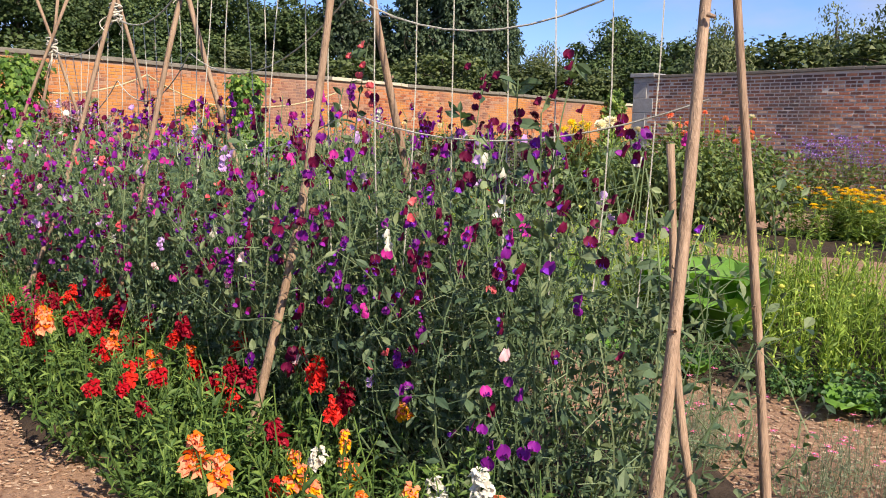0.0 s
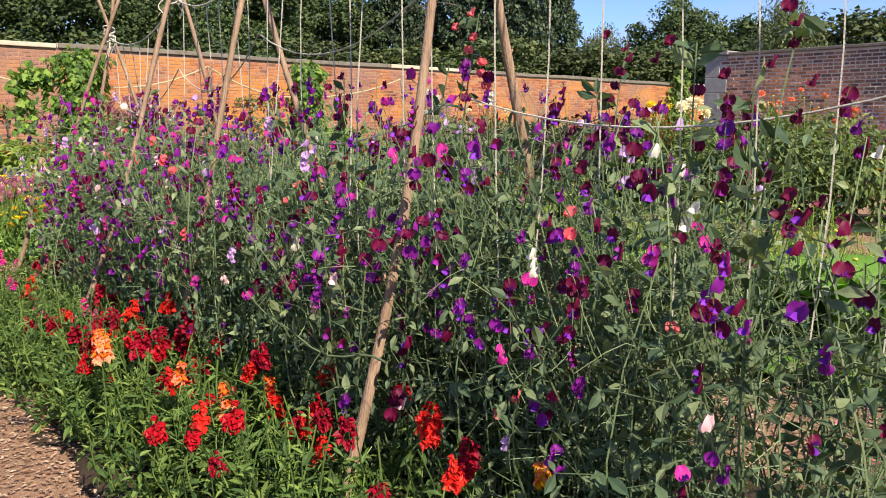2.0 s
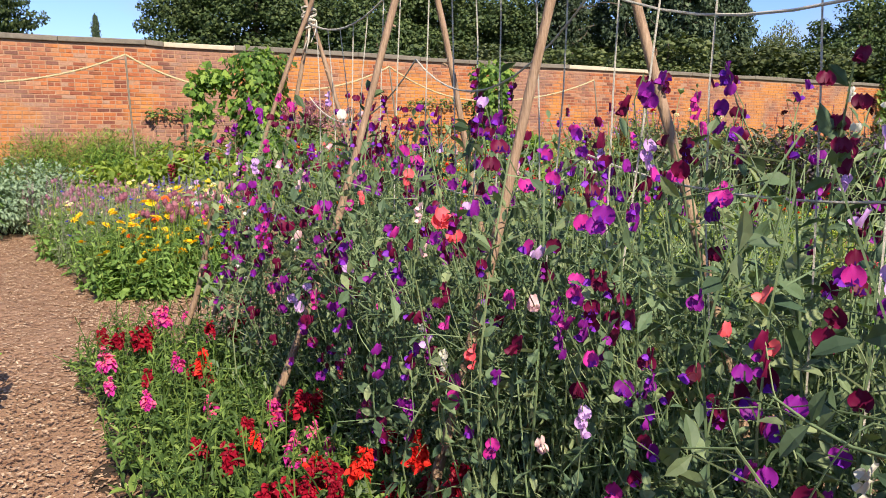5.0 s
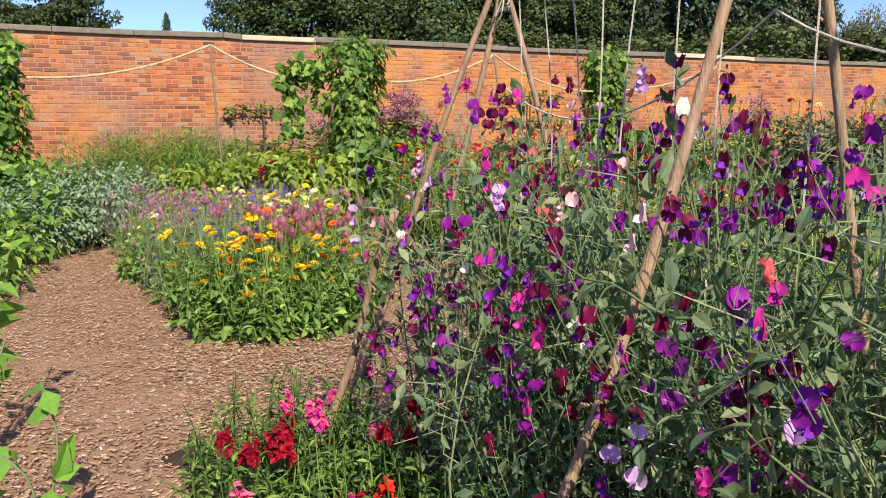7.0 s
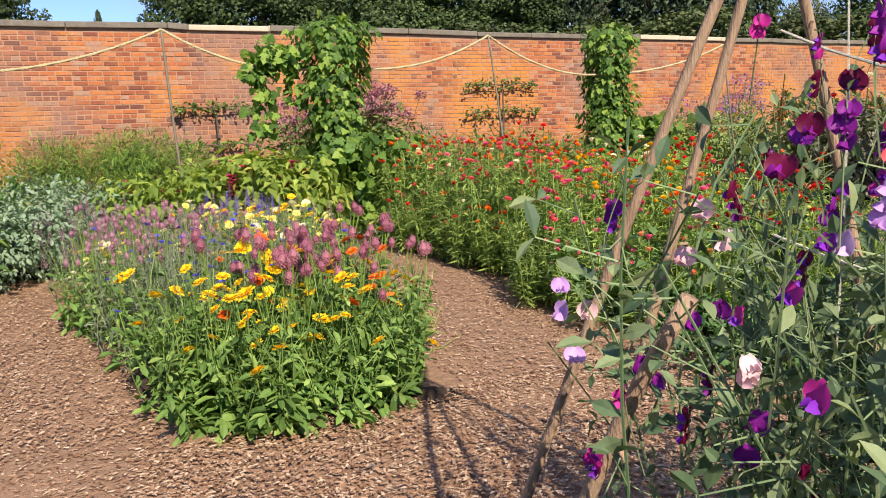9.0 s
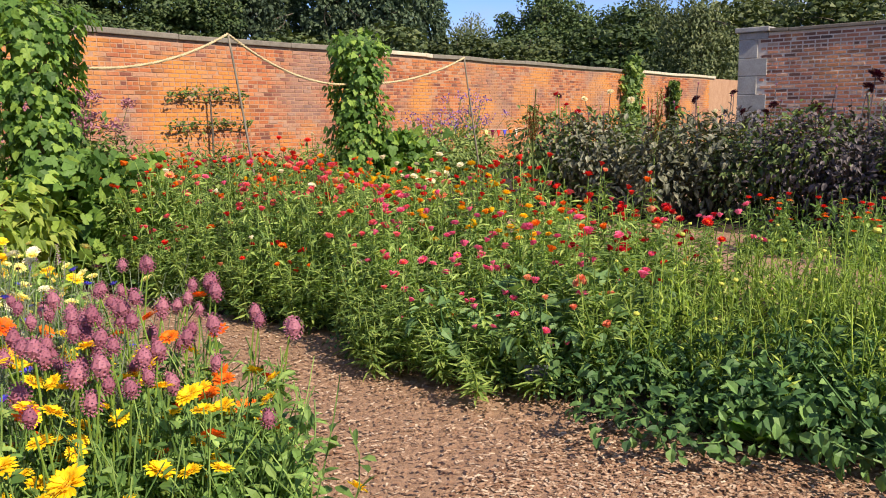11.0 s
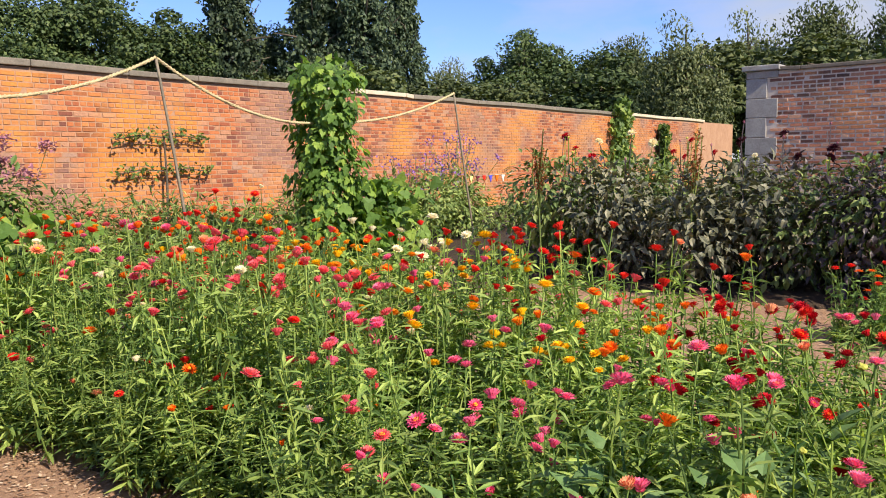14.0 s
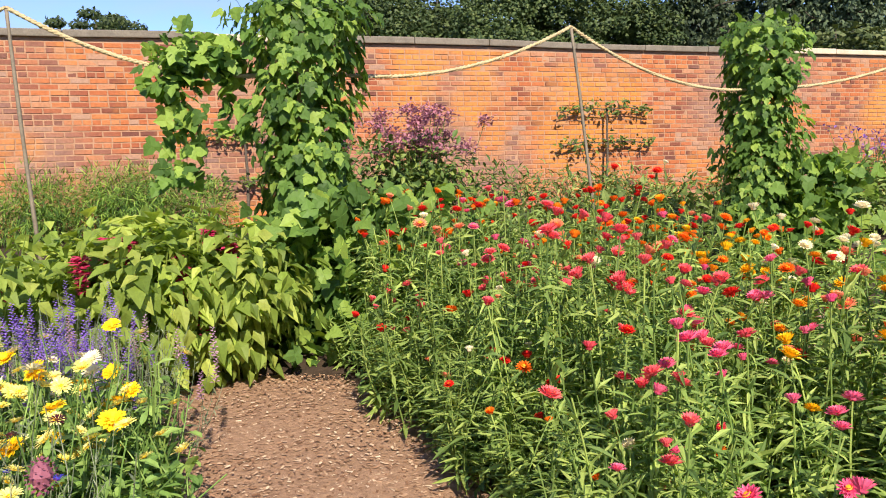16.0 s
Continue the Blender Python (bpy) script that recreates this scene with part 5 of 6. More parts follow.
def bush(x, y, w, d, h, leaf_shape, size, mat, label, leaves=900, name="shrub"):
    t = thing(name, label, "shrub", x, y, 0.0, random.uniform(-0.3, 0.3), 1.0, "border shrubs")
    part("foliage", shell_foliage(w, d, h, leaves, leaf_shape, size, [mat, M_BARK]), t)


for x in np.arange(-7.2, -4.9, 0.55):
    bush(x, 12.4 + random.uniform(-0.2, 0.2), 0.9, 0.7, random.uniform(0.85, 1.1), slip(0.10), 0.15, M_HOP_LEAF, "feathery green clump at the wall's foot", 3200)
for x in np.arange(-4.4, 1.2, 0.75):
    bush(x + random.uniform(-0.2, 0.2), 7.6 + random.uniform(-0.4, 0.4), 0.9, 0.8, random.uniform(0.55, 0.8), HEART, 0.14, M_OLIVE_LEAF, "leafy yellow-green border clump", 420)
for x in np.arange(-7.2, -5.2, 0.6):
    bush(x, 7.4 + random.uniform(-0.2, 0.2), 0.8, 0.7, 0.55, HEART, 0.13, M_OLIVE_LEAF, "leafy yellow-green border clump", 380)
for x in np.arange(-1.0, 3.4, 0.62):
    bush(x, 10.9 + random.uniform(-0.3, 0.3), 0.8, 0.6, random.uniform(0.7, 1.05), LANCE, 0.16, random.choice((M_OLIVE_LEAF, M_SHRUB_LEAF)), "mixed green and rusty border clump", 520)
for x in np.arange(4.6, 10.2, 0.9):
    bush(x, 8.4 + random.uniform(-0.6, 0.6), 1.1, 0.9, random.uniform(0.45, 0.7), LANCE, 0.15, M_OLIVE_LEAF, "low green border clump", 420)
for x, y, w, h in ((-7.75, 4.95, 0.85, 0.84), (-7.30, 5.40, 0.75, 0.78), (-8.15, 4.55, 0.70, 0.66)):
    bush(x, y, w, w * 0.85, h, blade(0.5, 0.2, 0.3, 0.9), 0.055, M_GREY_LEAF, "silvery grey-green artemisia mound", 3600)
for x, y in ((-8.5, 3.3), (-8.6, 2.5), (-8.35, 4.1)):
    bush(x, y, 0.6, 0.6, 0.62, HEART, 0.12, M_HOP_LEAF, "leafy green plant beside the path", 420)
for y in np.arange(-5.5, 2.2, 0.8):
    bush(-9.0 + random.uniform(-0.1, 0.1), y, 0.7, 0.7, 0.6, HEART, 0.13, M_HOP_LEAF, "leafy green plant beside the path", 360)


for x, y in ((-8.42, 3.0), (-8.5, 2.2), (-8.38, 3.7)):
    t = thing("verge_daisy", "leafy plant with a few lemon yellow flowers", "garden flower", x, y, 0.02, random.uniform(0, 6), 1.0, "verge plants")
    mesh, tips = random.choice(CAL)
    part("foliage", mesh, t).scale = (1.2, 1.2, 1.5)
    for i in rng.permutation(len(tips))[:4]:
        head("flower", HEAD_CAL["lemon"], t, tips[i] * (1.2, 1.2, 1.5), 0.035)


def bean(x, y, tall, label):
    t = thing("climbing_bean", label, "climbing plant", x, y, 0.0, 0, 1.0, "verge plants")
    st = arc(3, np.zeros((3, 3)), [(0.05, 0, tall), (0.12, 0.05, tall * 0.8), (0.0, -0.1, tall * 0.6)], 0.05, 8)
    for k in range(3):
        s = Soup()
        s.tubes(st[k : k + 1], np.linspace(0.005, 0.003, 8), 5)
        part("stem", s.mesh("stem", [M_PEA_STEM], True), t)
    for p in at_frac(st, rng.integers(0, 3, 22), rng.uniform(0.2, 1, 22)):
        s = Soup()
        s.stamp(HEART, [p], any_way(1, 0.0), any_way(1, 0.9), rng.uniform(0.07, 0.13))
        part("leaf", s.mesh("leaf", [M_BIG_LEAF]), t)


bean(-8.02, -1.40, 0.66, "bright green leafy shoot leaning over the path")
bean(-8.12, -0.5, 0.95, "bright green leafy shoot leaning over the path")

# love-lies-bleeding
TASSEL = petal_mat("crimson_tassel", (0.42, 0.02, 0.08), (0.68, 0.06, 0.17))


def tassel_mesh():
    s = Soup()
    q = 150
    t = rng.uniform(0, 1, q)
    s.stamp(blade(0.9, 0.2, 0.1), np.stack([rng.normal(0, 0.010, q), rng.normal(0, 0.010, q), -t], 1), any_way(q, -0.5), any_way(q), 0.05 * (1.2 - 0.5 * t), 0)
    return s.mesh("tassel", [TASSEL])


TASSELS = [tassel_mesh() for _ in range(2)]
AMAR = [shell_foliage(0.62, 0.55, 0.88, 560, HEART, 0.125, [M_AMAR_LEAF, M_AMAR_LEAF], 0.1, droop=1.1) for _ in range(3)]
for _ in range(16):
    x, y = random.uniform(-6.5, -5.0), random.uniform(5.0, 6.0)
    t = thing("amaranth", "yellow-green love-lies-bleeding with hanging crimson tassels", "amaranth", x, y, 0.0, random.uniform(0, 6.28), random.uniform(0.92, 1.08), "amaranths")
    part("foliage", random.choice(AMAR), t)
    for _k in range(random.choice((2, 3, 4))):
        a = random.uniform(0, 6.28)
        part("tassel", random.choice(TASSELS), t, "", Matrix.Translation((0.30 * math.cos(a), 0.28 * math.sin(a), random.uniform(0.5, 0.8))) @ Matrix.Diagonal((0.9, 0.9, random.uniform(0.16, 0.36), 1)))


def hop_column(x, y, tall, wide, skirt, arm, label):
    """Hop bines thick on a post, with a leafy skirt and sometimes a drooping arm."""
    t = thing("hop_column", label, "climbing hop", x, y, 0.0, 0, 1.0, "hop columns")
    part("post", pole_mesh((0, 0, 0), (0, 0, tall * 0.78), 0.03, 0.025), t, "wooden post")
    s = Soup()
    n = 2600
    h = rng.uniform(0.03, 1, n)
    a = rng.uniform(0, 6.283, n)
    r = wide * (0.80 + 0.16 * np.sin(7 * h + 2 * a + x) + 0.16 * np.sin(19 * h - 3 * a) + 0.25 * np.exp(-((h - 0.95) / 0.1) ** 2)) * np.where(h > 0.97, 0.8, 1) * rng.uniform(0.7, 1.25, n)
    pos = np.stack([np.cos(a) * r, np.sin(a) * r, h * tall], 1)
    o = np.stack([np.cos(a), np.sin(a), 0.1 + 0 * a], 1)
    s.stamp(LOBED, pos, o * 0.5 + (0, 0, -0.9) + rng.normal(0, 0.35, (n, 3)), o + (0, 0, 0.5) + rng.normal(0, 0.25, (n, 3)), rng.uniform(0.048, 0.100, n), 0)
    k = 980
    sk = np.stack([rng.normal(skirt[0], 0.26, k), rng.normal(skirt[1], 0.22, k), rng.uniform(0.05, 1, k) ** 1.3 * skirt[2]], 1)
    s.stamp(LOBED, sk, any_way(k, -0.7), any_way(k, 1.0) + (0, -0.6, 0), rng.uniform(0.08, 0.15, k), 0)
    c = 60
    tip0 = np.stack([rng.normal(0, wide * 0.4, c), rng.normal(0, wide * 0.4, c), np.full(c, tall * 0.97)], 1)
    s.tubes(arc(c, tip0, tip0 + any_way(c, 0.5) * 0.16, 0.04, 5), 0.002, 3, 1)
    s.stamp(LOBED, tip0 + any_way(c, 0.6) * 0.12, any_way(c, 0.2), any_way(c, 0.9), rng.uniform(0.05, 0.09, c), 0)
    part("foliage", s.mesh("foliage", [M_HOP_LEAF, M_PEA_STEM]), t)
    if arm:
        s = Soup()
        line = np.array([(-0.15, 0, 1.86), (-0.35, -0.02, 1.78), (-0.5, 0, 1.80), (-0.72, -0.02, 1.78), (-0.86, 0, 1.66)])
        s.tubes(line[None], 0.008, 5, 1)
        q = 210
        b = at_frac(line[None], np.zeros(q, int), rng.uniform(0.25, 1, q)) + rng.normal(0, 1, (q, 3)) * (0.07, 0.09, 0.07)
        drop = np.stack([rng.normal(-0.74, 0.06, 110), rng.normal(0, 0.07, 110), rng.uniform(1.0, 1.75, 110)], 1)
        b = np.concatenate([b, drop, np.stack([rng.normal(-0.42, 0.05, 40), rng.normal(0, 0.05, 40), rng.uniform(1.35, 1.8, 40)], 1)])
        s.stamp(LOBED, b, any_way(len(b), -0.6), any_way(len(b), 0.9) + (0, -0.5, 0), rng.uniform(0.06, 0.12, len(b)), 0)
        part("side_shoot", s.mesh("side_shoot", [M_HOP_LEAF, M_BARK]), t, "drooping leafy side shoot")


hop_column(*HOPS[0], 0.30, (0.2, -0.2, 0.8), False, "leafy hop column beside the grey artemisia")
hop_column(*HOPS[1], 0.31, (0.25, -0.35, 1.0), True, "leafy hop column with a drooping side shoot")
hop_column(*HOPS[2], 0.30, (0.52, -0.1, 1.1), False, "leafy hop column with a sprawling skirt")


def espalier(x, tiers, half, label):
    t = thing("espalier_pear", label, "fruit tree", x, 13.32, 0.0, 0, 1.0, "espaliers")
    s = Soup()
    s.tubes([[(0, 0, 0), (0.02, 0, tiers[-1] * 0.6), (0, 0, tiers[-1])]], [0.025, 0.022, 0.015], 6)
    part("trunk", s.mesh("trunk", [M_BARK]), t)
    for z in tiers:
        s = Soup()
        line = np.array([(-half, 0, z - 0.08), (-half * 0.5, 0, z), (0, 0, z - 0.03), (half * 0.5, 0, z), (half, 0, z - 0.06)])
        s.tubes(line[None], 0.012, 5, 1)
        q = 170
        b = at_frac(line[None], np.zeros(q, int), rng.uniform(0, 1, q)) + rng.normal(0, 0.06, (q, 3)) * (1, 0.7, 1)
        s.stamp(OVAL, b, any_way(q, 0.1), any_way(q, 0.7), rng.uniform(0.07, 0.13, q), 0)
        part("branch", s.mesh("branch", [M_SHRUB_LEAF, M_BARK]), t)


espalier(2.4, (1.22, 1.82), 0.95, "espaliered pear trained in two tiers on the wall")
espalier(-4.0, (0.75, 1.45), 0.8, "espaliered pear trained in tiers on the wall")


def wall_ivy(x, w, top, label):
    t = thing("wall_ivy", label, "ivy", x, 13.38, 0.0, 0, 1.0, "wall climbers")
    s = Soup()
    n = 900
    h = rng.uniform(0.0, 1, n)
    p = np.stack([rng.normal(0, w * 0.42, n) * (1.1 - 0.4 * h), -np.abs(rng.normal(0.1, 0.1, n)), h * top], 1)
    s.stamp(LOBED, p, any_way(n, -0.5), any_way(n, 0.5) + (0, -1.2, 0), rng.uniform(0.12, 0.22, n), 0)
    s.tubes(arc(4, np.zeros((4, 3)), [(rng.normal(0, 0.2), -0.05, top * 0.9) for _ in range(4)], 0.1, 7), 0.02, 4, 1)
    part("foliage", s.mesh("foliage", [M_SHRUB_LEAF, M_BARK]), t)


wall_ivy(21.2, 1.0, 3.45, "ivy bush climbing over the coping of the wall")
wall_ivy(25.0, 0.35, 2.6, "dark ivy stem on the wall")


# ---- trees beyond the walls ----
def tree_crown(kind, mat, q, leaf):
    """Leaf sprays in uneven clumps round the limbs; a tree 10 tall."""
    s = Soup()
    if kind == "conifer":
        n = 90
        h = np.linspace(0.08, 1.0, n)
        a = np.arange(n) * 2.4
        ln = 2.5 * (1.03 - h) ** 0.55 * rng.uniform(0.6, 1.15, n)
        b0 = np.stack([0 * h, 0 * h, h * 10], 1)
        tip = b0 + np.stack([np.cos(a) * ln, np.sin(a) * ln, -0.22 * ln], 1)
        paths = arc(n, b0, tip, 0.1, 4)
        p = at_frac(paths, rng.integers(0, n, q), rng.uniform(0.25, 1, q) ** 0.7) + rng.normal(0, 0.16, (q, 3)) - np.array([0, 0, 1]) * rng.exponential(0.16, (q, 1))
        s.stamp(slip(0.5, 0.2), p, any_way(q, -0.6), any_way(q, 0.8), leaf * rng.uniform(0.7, 1.4, q), 0)
        return s.mesh("crown", [mat])
    k = {"round": 90, "weeping": 80, "cedar": 60}[kind]
    d = unit(rng.normal(0, 1, (k, 3)))
    wide, deep, mid = {"round": (3.1, 4.0, 5.2), "weeping": (2.4, 4.0, 5.2), "cedar": (4.2, 2.4, 6.4)}[kind]
    c = np.array([0, 0, mid]) + d * (wide, wide, deep) * rng.uniform(0.25, 0.95, (k, 1)) ** 0.7
    i = rng.integers(0, k, q)
    o = unit(rng.normal(0, 1, (q, 3)))
    r = rng.uniform(0.65, 1.25, k)[i][:, None]
    p = c[i] + o * r * (1.0, 1.0, 0.35 if kind == "cedar" else 0.7) * rng.uniform(0.35, 1, (q, 1)) ** 0.5
    way = any_way(q, -0.1)
    if kind == "weeping":
        p[:, 2] -= rng.uniform(0, 1.0, q) ** 2 * 1.6
        way = any_way(q, -1.2)
    s.stamp(slip(0.42 if kind == "weeping" else 0.75, 0.2, 0.5), p, way, o + (0, 0, 0.5), leaf * rng.uniform(0.6, 1.4, q), 0)
    return s.mesh("crown", [mat])


def tree_trunk(kind):
    s = Soup()
    s.tubes([[(0, 0, 0), (0.1, 0, 2.5), (0.0, 0.1, 5), (0.05, 0, 8.6 if kind != "conifer" else 9.9)]], [0.24, 0.19, 0.13, 0.03], 8)
    k = 20
    b = np.stack([np.zeros(k), np.zeros(k), rng.uniform(2.0, 7, k)], 1)
    s.tubes(arc(k, b, b + any_way(k, 0.5) * rng.uniform(1.4, 2.8, (k, 1)), 0.2, 5), np.linspace(0.07, 0.015, 5), 5)
    return s.mesh("trunk", [M_BARK], True)


CROWNS = {
    "round": [tree_crown("round", m, 19000, 0.20) for m in (M_TREE_LEAF, M_TREE_LEAF, M_TREE_LEAF_B)],
    "weeping": [tree_crown("weeping", m, 17000, 0.24) for m in (M_BIRCH_LEAF, M_BIRCH_LEAF, M_TREE_LEAF_B)],
    "conifer": [tree_crown("conifer", M_CONIFER, 18000, 0.25) for _ in range(2)],
    "cedar": [tree_crown("cedar", M_TREE_LEAF, 16000, 0.22)],
    "bush": [tree_crown("round", m, 6000, 0.34) for m in (M_TREE_LEAF, M_TREE_LEAF_B)],
}
TRUNKS = {k: tree_trunk(k) for k in CROWNS}
TREE_LABEL = {"round": "dark green broadleaf tree beyond the garden wall", "weeping": "grey-green weeping birch beyond the garden wall", "conifer": "tall dark conifer beyond the garden wall", "cedar": "dark spreading flat-topped tree beyond the wall", "bush": "dark green undergrowth tree beyond the garden wall"}


def tree(kind, x, y, tall, wide=1.0):
    t = thing("tree", TREE_LABEL[kind], "tree", x, y, -0.05, random.uniform(0, 6.28), 1.0, "trees beyond the wall")
    t.scale = (tall / 10 * wide, tall / 10 * wide, tall / 10)
    part("trunk", TRUNKS[kind], t)
    part("crown", random.choice(CROWNS[kind]), t)


# bearing in degrees to the right of +y, distance from the beds, height, width
TREES = [
    ("round", -14, 92, 15, 1.1), ("cedar", -0.6, 92, 17.5, 0.78), ("conifer", 6.2, 95, 12.6, 0.35),
    ("round", 12.2, 88, 18, 0.9), ("round", 16.5, 84, 19, 1.1), ("round", 21, 90, 20, 1.0), ("round", 25, 82, 17.5, 1.0), ("round", 29, 86, 19, 1.1), ("round", 33.5, 88, 18.5, 1.1),
    ("conifer", 37.6, 88, 24, 0.8), ("round", 40.3, 96, 17.5, 0.8), ("conifer", 43.3, 90, 25, 0.85), ("conifer", 46.3, 88, 24, 0.85), ("conifer", 49.0, 94, 23, 0.7),
    ("weeping", 52.2, 98, 14.6, 0.9), ("round", 57.2, 95, 17.8, 1.03), ("round", 61.4, 98, 14.2, 0.9), ("weeping", 64.0, 96, 17.0, 0.9),
    ("weeping", 66.6, 49, 9.9, 1.02), ("weeping", 71.4, 88, 17.0, 0.95), ("weeping", 75.6, 86, 17.8, 0.95), ("weeping", 80.6, 86, 17.8, 1.1), ("round", 84.0, 96, 15.2, 0.8), ("weeping", 88.6, 84, 17.6, 1.15), ("weeping", 94, 84, 17, 1.15), ("round", 100, 86, 17, 1.1),
    ("bush", 11, 66, 9.0, 1.3), ("bush", 18, 64, 8.6, 1.5), ("bush", 25, 62, 9.4, 1.5), ("bush", 32, 66, 9.4, 1.5), ("bush", 39, 66, 9.0, 1.5), ("bush", 45.5, 68, 10, 1.4), ("bush", 51.0, 72, 9.6, 1.4),
    ("bush", 56, 74, 9.4, 1.4), ("bush", 62, 72, 11.0, 1.4), ("bush", 69, 68, 11.2, 1.4), ("bush", 75, 68, 11.4, 1.4), ("bush", 81, 68, 11.4, 1.4), ("bush", 87.5, 66, 11.0, 1.4), ("bush", 94, 66, 10.6, 1.4),
    ("bush", 140, 46, 9, 1.3), ("bush", 215, 44, 10, 1.3), ("bush", 290, 44, 9, 1.3),
]
for kind, bearing, far, tall, wide in TREES:
    tree(kind, -7 + far * math.sin(radians(bearing)), -2 + far * math.cos(radians(bearing)), tall, wide)

# ---- small things ----
t = thing("plant_label", "small slate plant label with faint chalk writing", "plant label", -4.72, 1.0, 0.0, -0.9)
part("slate", solid("slate", box_bm(-0.05, 0.05, -0.004, 0.004, 0.10, 0.17, 0.002), [plain_mat("slate_grey", (0.05, 0.06, 0.07), (0.10, 0.11, 0.12), 20.0, 0.6, 0.1)]), t)
part("spike", solid("spike", box_bm(-0.006, 0.006, -0.003, 0.003, -0.02, 0.10), [M_CANE]), t)
for i, w in enumerate((0.05, 0.035)):
    part("chalk_line", solid("chalk_line", box_bm(-w / 2, w / 2, -0.0065, -0.0045, 0.145 - 0.02 * i, 0.152 - 0.02 * i), [M_TWINE]), t)
t = thing("bunting", "short string of small coloured pennants on the wall", "bunting", 12.0, 13.478, 0.0)
for i, c in enumerate(("lemon", "maroon", "scarlet", "blue", "orange", "white")):
    bm = bmesh.new()
    vs = [bm.verts.new(q) for q in ((0.32 * i, 0, 0.88), (0.32 * i + 0.18, 0, 0.88), (0.32 * i + 0.09, 0, 0.68), (0.32 * i, 0.012, 0.88), (0.32 * i + 0.18, 0.012, 0.88), (0.32 * i + 0.09, 0.012, 0.68))]
    for q in ((0, 1, 2), (5, 4, 3), (0, 3, 4, 1), (1, 4, 5, 2), (2, 5, 3, 0)):
        bm.faces.new([vs[j] for j in q])
    part("pennant", solid("pennant", bm, [PETAL[c]]), t)
s = Soup()
s.tubes([[(-0.1, 0, 0.90), (0.9, 0, 0.88), (2.1, 0, 0.90)]], 0.006, 4)
part("cord", s.mesh("cord", [M_TWINE]), t)
for _ in range(16):
    x, y = random.uniform(-5.75, -5.35), random.uniform(-6.9, -5.7)
    t = thing("clarkia", "straggling low clarkia with small pink flowers", "garden flower", x, y, 0.01, random.uniform(0, 6), random.uniform(0.35, 0.5), "path edge flowers")
    mesh, tips = random.choice(WISPY)
    part("foliage", mesh, t)
    for i in rng.permutation(len(tips))[:5]:
        head("flower", HEAD_PINKLET, t, tips[i], 0.03)

# ---- wood chips, joined ----


def chips(n, x0, x1, y0, y1):
    s = Soup()
    p = np.stack([rng.uniform(x0, x1, n), rng.uniform(y0, y1, n), rng.uniform(0.010, 0.015, n)], 1)
    d = any_way(n)
    d[:, 2] = rng.normal(0, 0.07, n)
    w = np.array([(-0.5, -0.5, 0), (0.5, -0.42, 0.04), (0.42, 0.5, 0), (-0.4, 0.45, 0.06)], float) * (0.42, 1.0, 1)
    s.stamp((w, np.array([(0, 1, 2), (0, 2, 3)])), p, d, (0, 0, 1) + rng.normal(0, 0.14, (n, 3)), rng.uniform(0.008, 0.027, n))
    return s


heap = Soup()
for n, box in ((62000, (-8.9, -7.25, -8.0, 4.6)), (26000, (-7.4, -4.5, -1.0, 0.75)), (34000, (-5.95, -4.55, -7.5, 5.0)), (12000, (-2.4, 1.2, -6.0, 5.0))):
    c = chips(n, *box)
    heap.add(c.v[0], c.f[0])
ob = new("wood_chips", heap.mesh("wood_chips", [M_CHIP]))
tagged(ob, "scattered brown and tan wood chippings on the path", "wood chips", "", "stuff")

# ---- bricks ----
BL, BH = 0.254, 0.0846


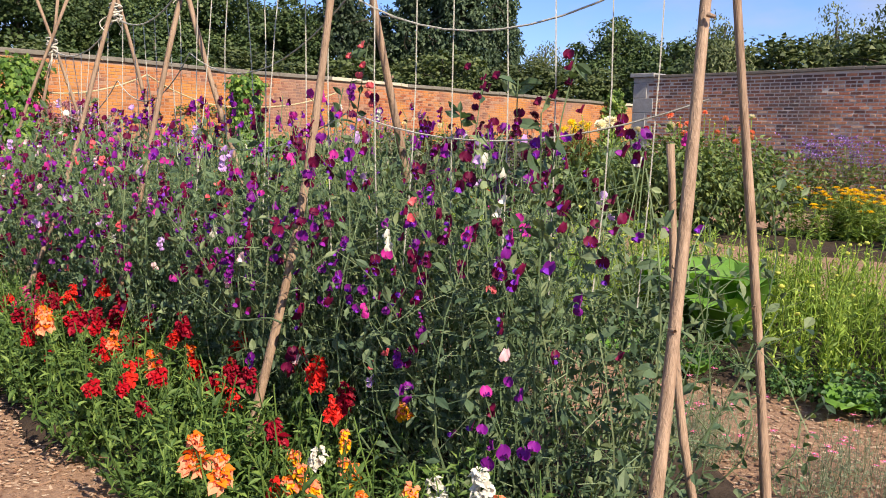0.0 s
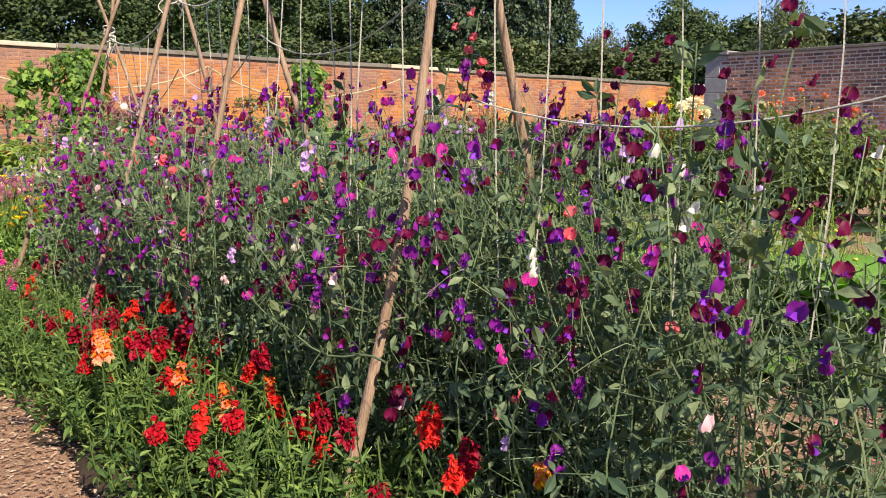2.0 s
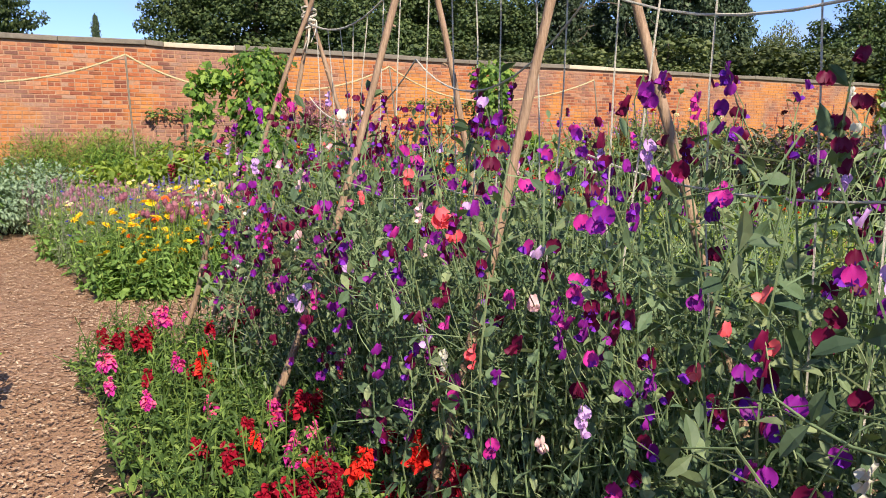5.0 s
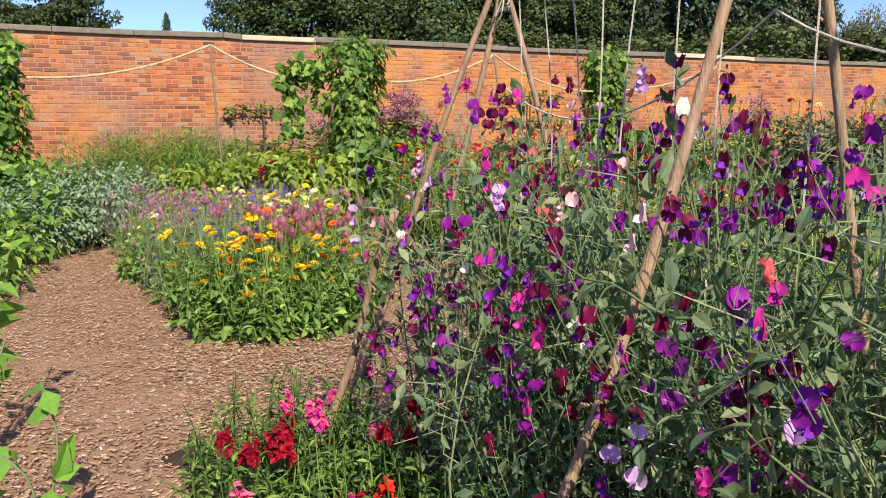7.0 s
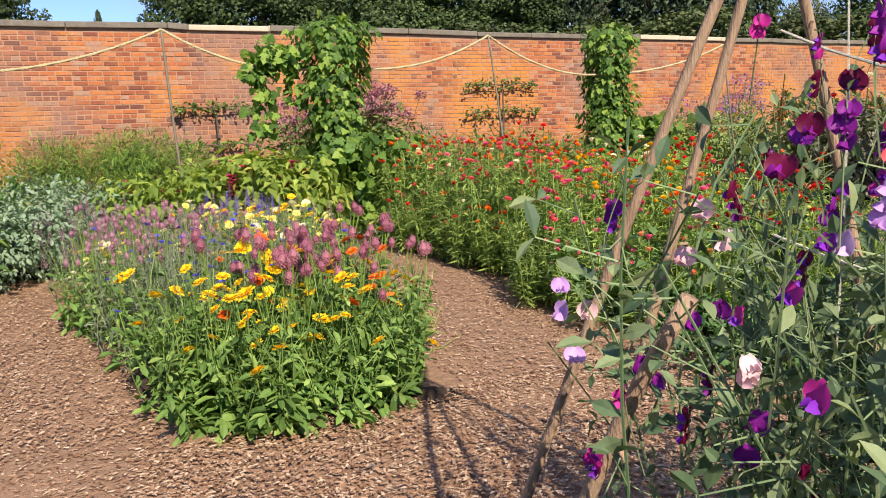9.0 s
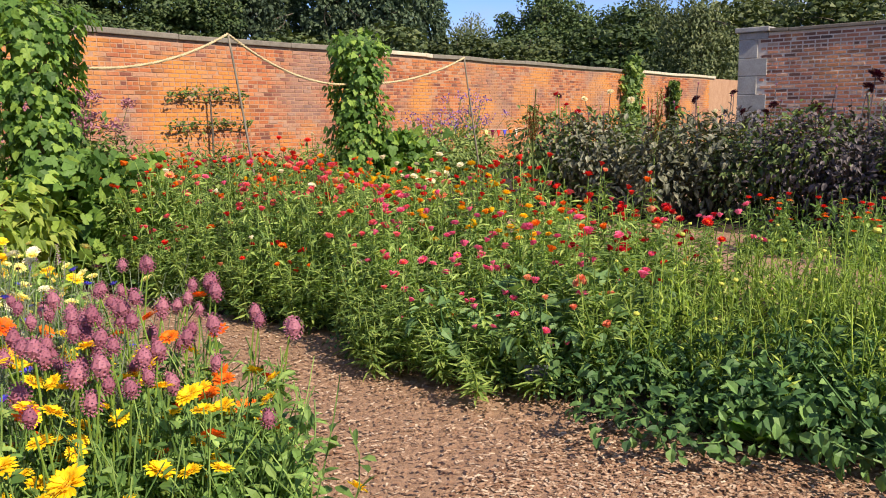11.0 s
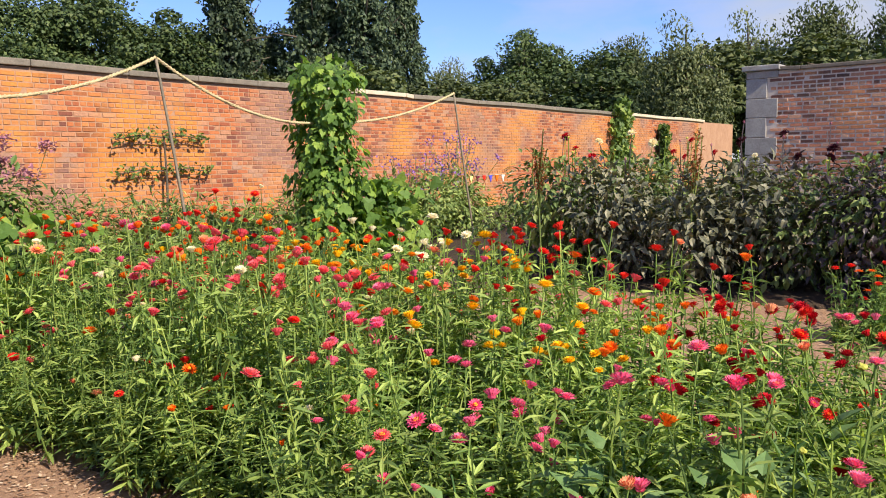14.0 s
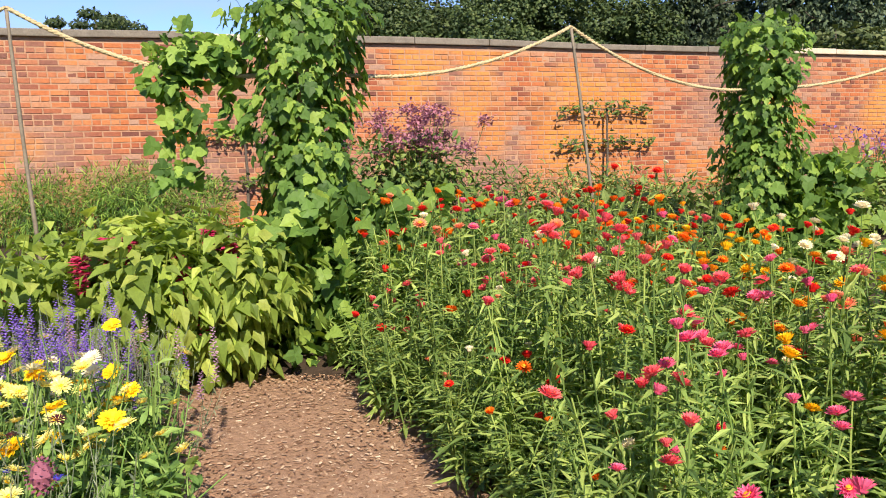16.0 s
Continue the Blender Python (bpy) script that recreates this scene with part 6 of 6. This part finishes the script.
def brick_shape(ln, gap):
    b = 0.006
    lo, hi = -ln / 2 + gap / 2, ln / 2 - gap / 2
    z0, z1 = gap / 2, BH - gap / 2
    v = [(lo, 0.03, z0), (hi, 0.03, z0), (hi, 0.03, z1), (lo, 0.03, z1), (lo + b, 0, z0 + b), (hi - b, 0, z0 + b), (hi - b, 0, z1 - b), (lo + b, 0, z1 - b)]
    f = [(4, 5, 6), (4, 6, 7), (0, 1, 5), (0, 5, 4), (1, 2, 6), (1, 6, 5), (2, 3, 7), (2, 7, 6), (3, 0, 4), (3, 4, 7)]
    return np.array(v, float), np.array(f)


def brickwork(parent, along_x, start, end, fixed, top, mat, near, gap):
    """Courses of stretchers with a header course now and then; those in `near` are single pieces."""
    rest = Soup()
    shapes = {ln: brick_shape(ln, gap) for ln in (BL, BL / 2)}
    made = {}
    for ln, sh in shapes.items():
        s = Soup()
        s.add(*sh)
        made[ln] = s.mesh("brick", [mat])
    groups, count = {BL: [], BL / 2: []}, 0
    for row in range(int(top / BH)):
        ln = BL / 2 if row % 4 == 3 else BL
        p = start + (BL / 2 if row % 2 else 0) * (ln == BL) + random.uniform(-0.02, 0.02)
        while p + ln <= end:
            out = random.uniform(0.0, 0.007) if random.random() > 0.04 else -0.004
            c = p + ln / 2
            if count < 300 and near[0] < c < near[1] and near[2] < row * BH < near[3]:
                m = Matrix.Translation((c, fixed - out, row * BH)) if along_x else Matrix.Translation((fixed - out, c, row * BH)) @ Matrix.Rotation(-math.pi / 2, 4, "Z")
                part("brick", made[ln], parent, "", m)
                count += 1
            else:
                groups[ln].append((c, out, row * BH))
            p += ln
    for ln, g in groups.items():
        g = np.array(g)
        if along_x:
            rest.stamp(shapes[ln], np.stack([g[:, 0], fixed - g[:, 1], g[:, 2]], 1), (0, 1, 0) + rng.normal(0, 0.02, (len(g), 3)), (0, 0, 1), 1.0)
        else:
            rest.stamp(shapes[ln], np.stack([fixed - g[:, 1], g[:, 0], g[:, 2]], 1), (1, 0, 0) + rng.normal(0, 0.03, (len(g), 3)), (0, 0, 1), 1.0)
    tagged(part("brickwork", rest.mesh("brickwork", [mat]), parent), "", "", "", "stuff")


brickwork(wall_back, True, -13.0, 29.5, WALL_Y, WALL_TOP, M_BRICK, (-2.6, 0.6, 0.7, 2.9), 0.012)
brickwork(wall_side, False, -12.0, SIDE_END - 0.42, SIDE_X, SIDE_TOP, M_BRICK_B, (1.0, 4.6, 1.2, 3.1), 0.019)
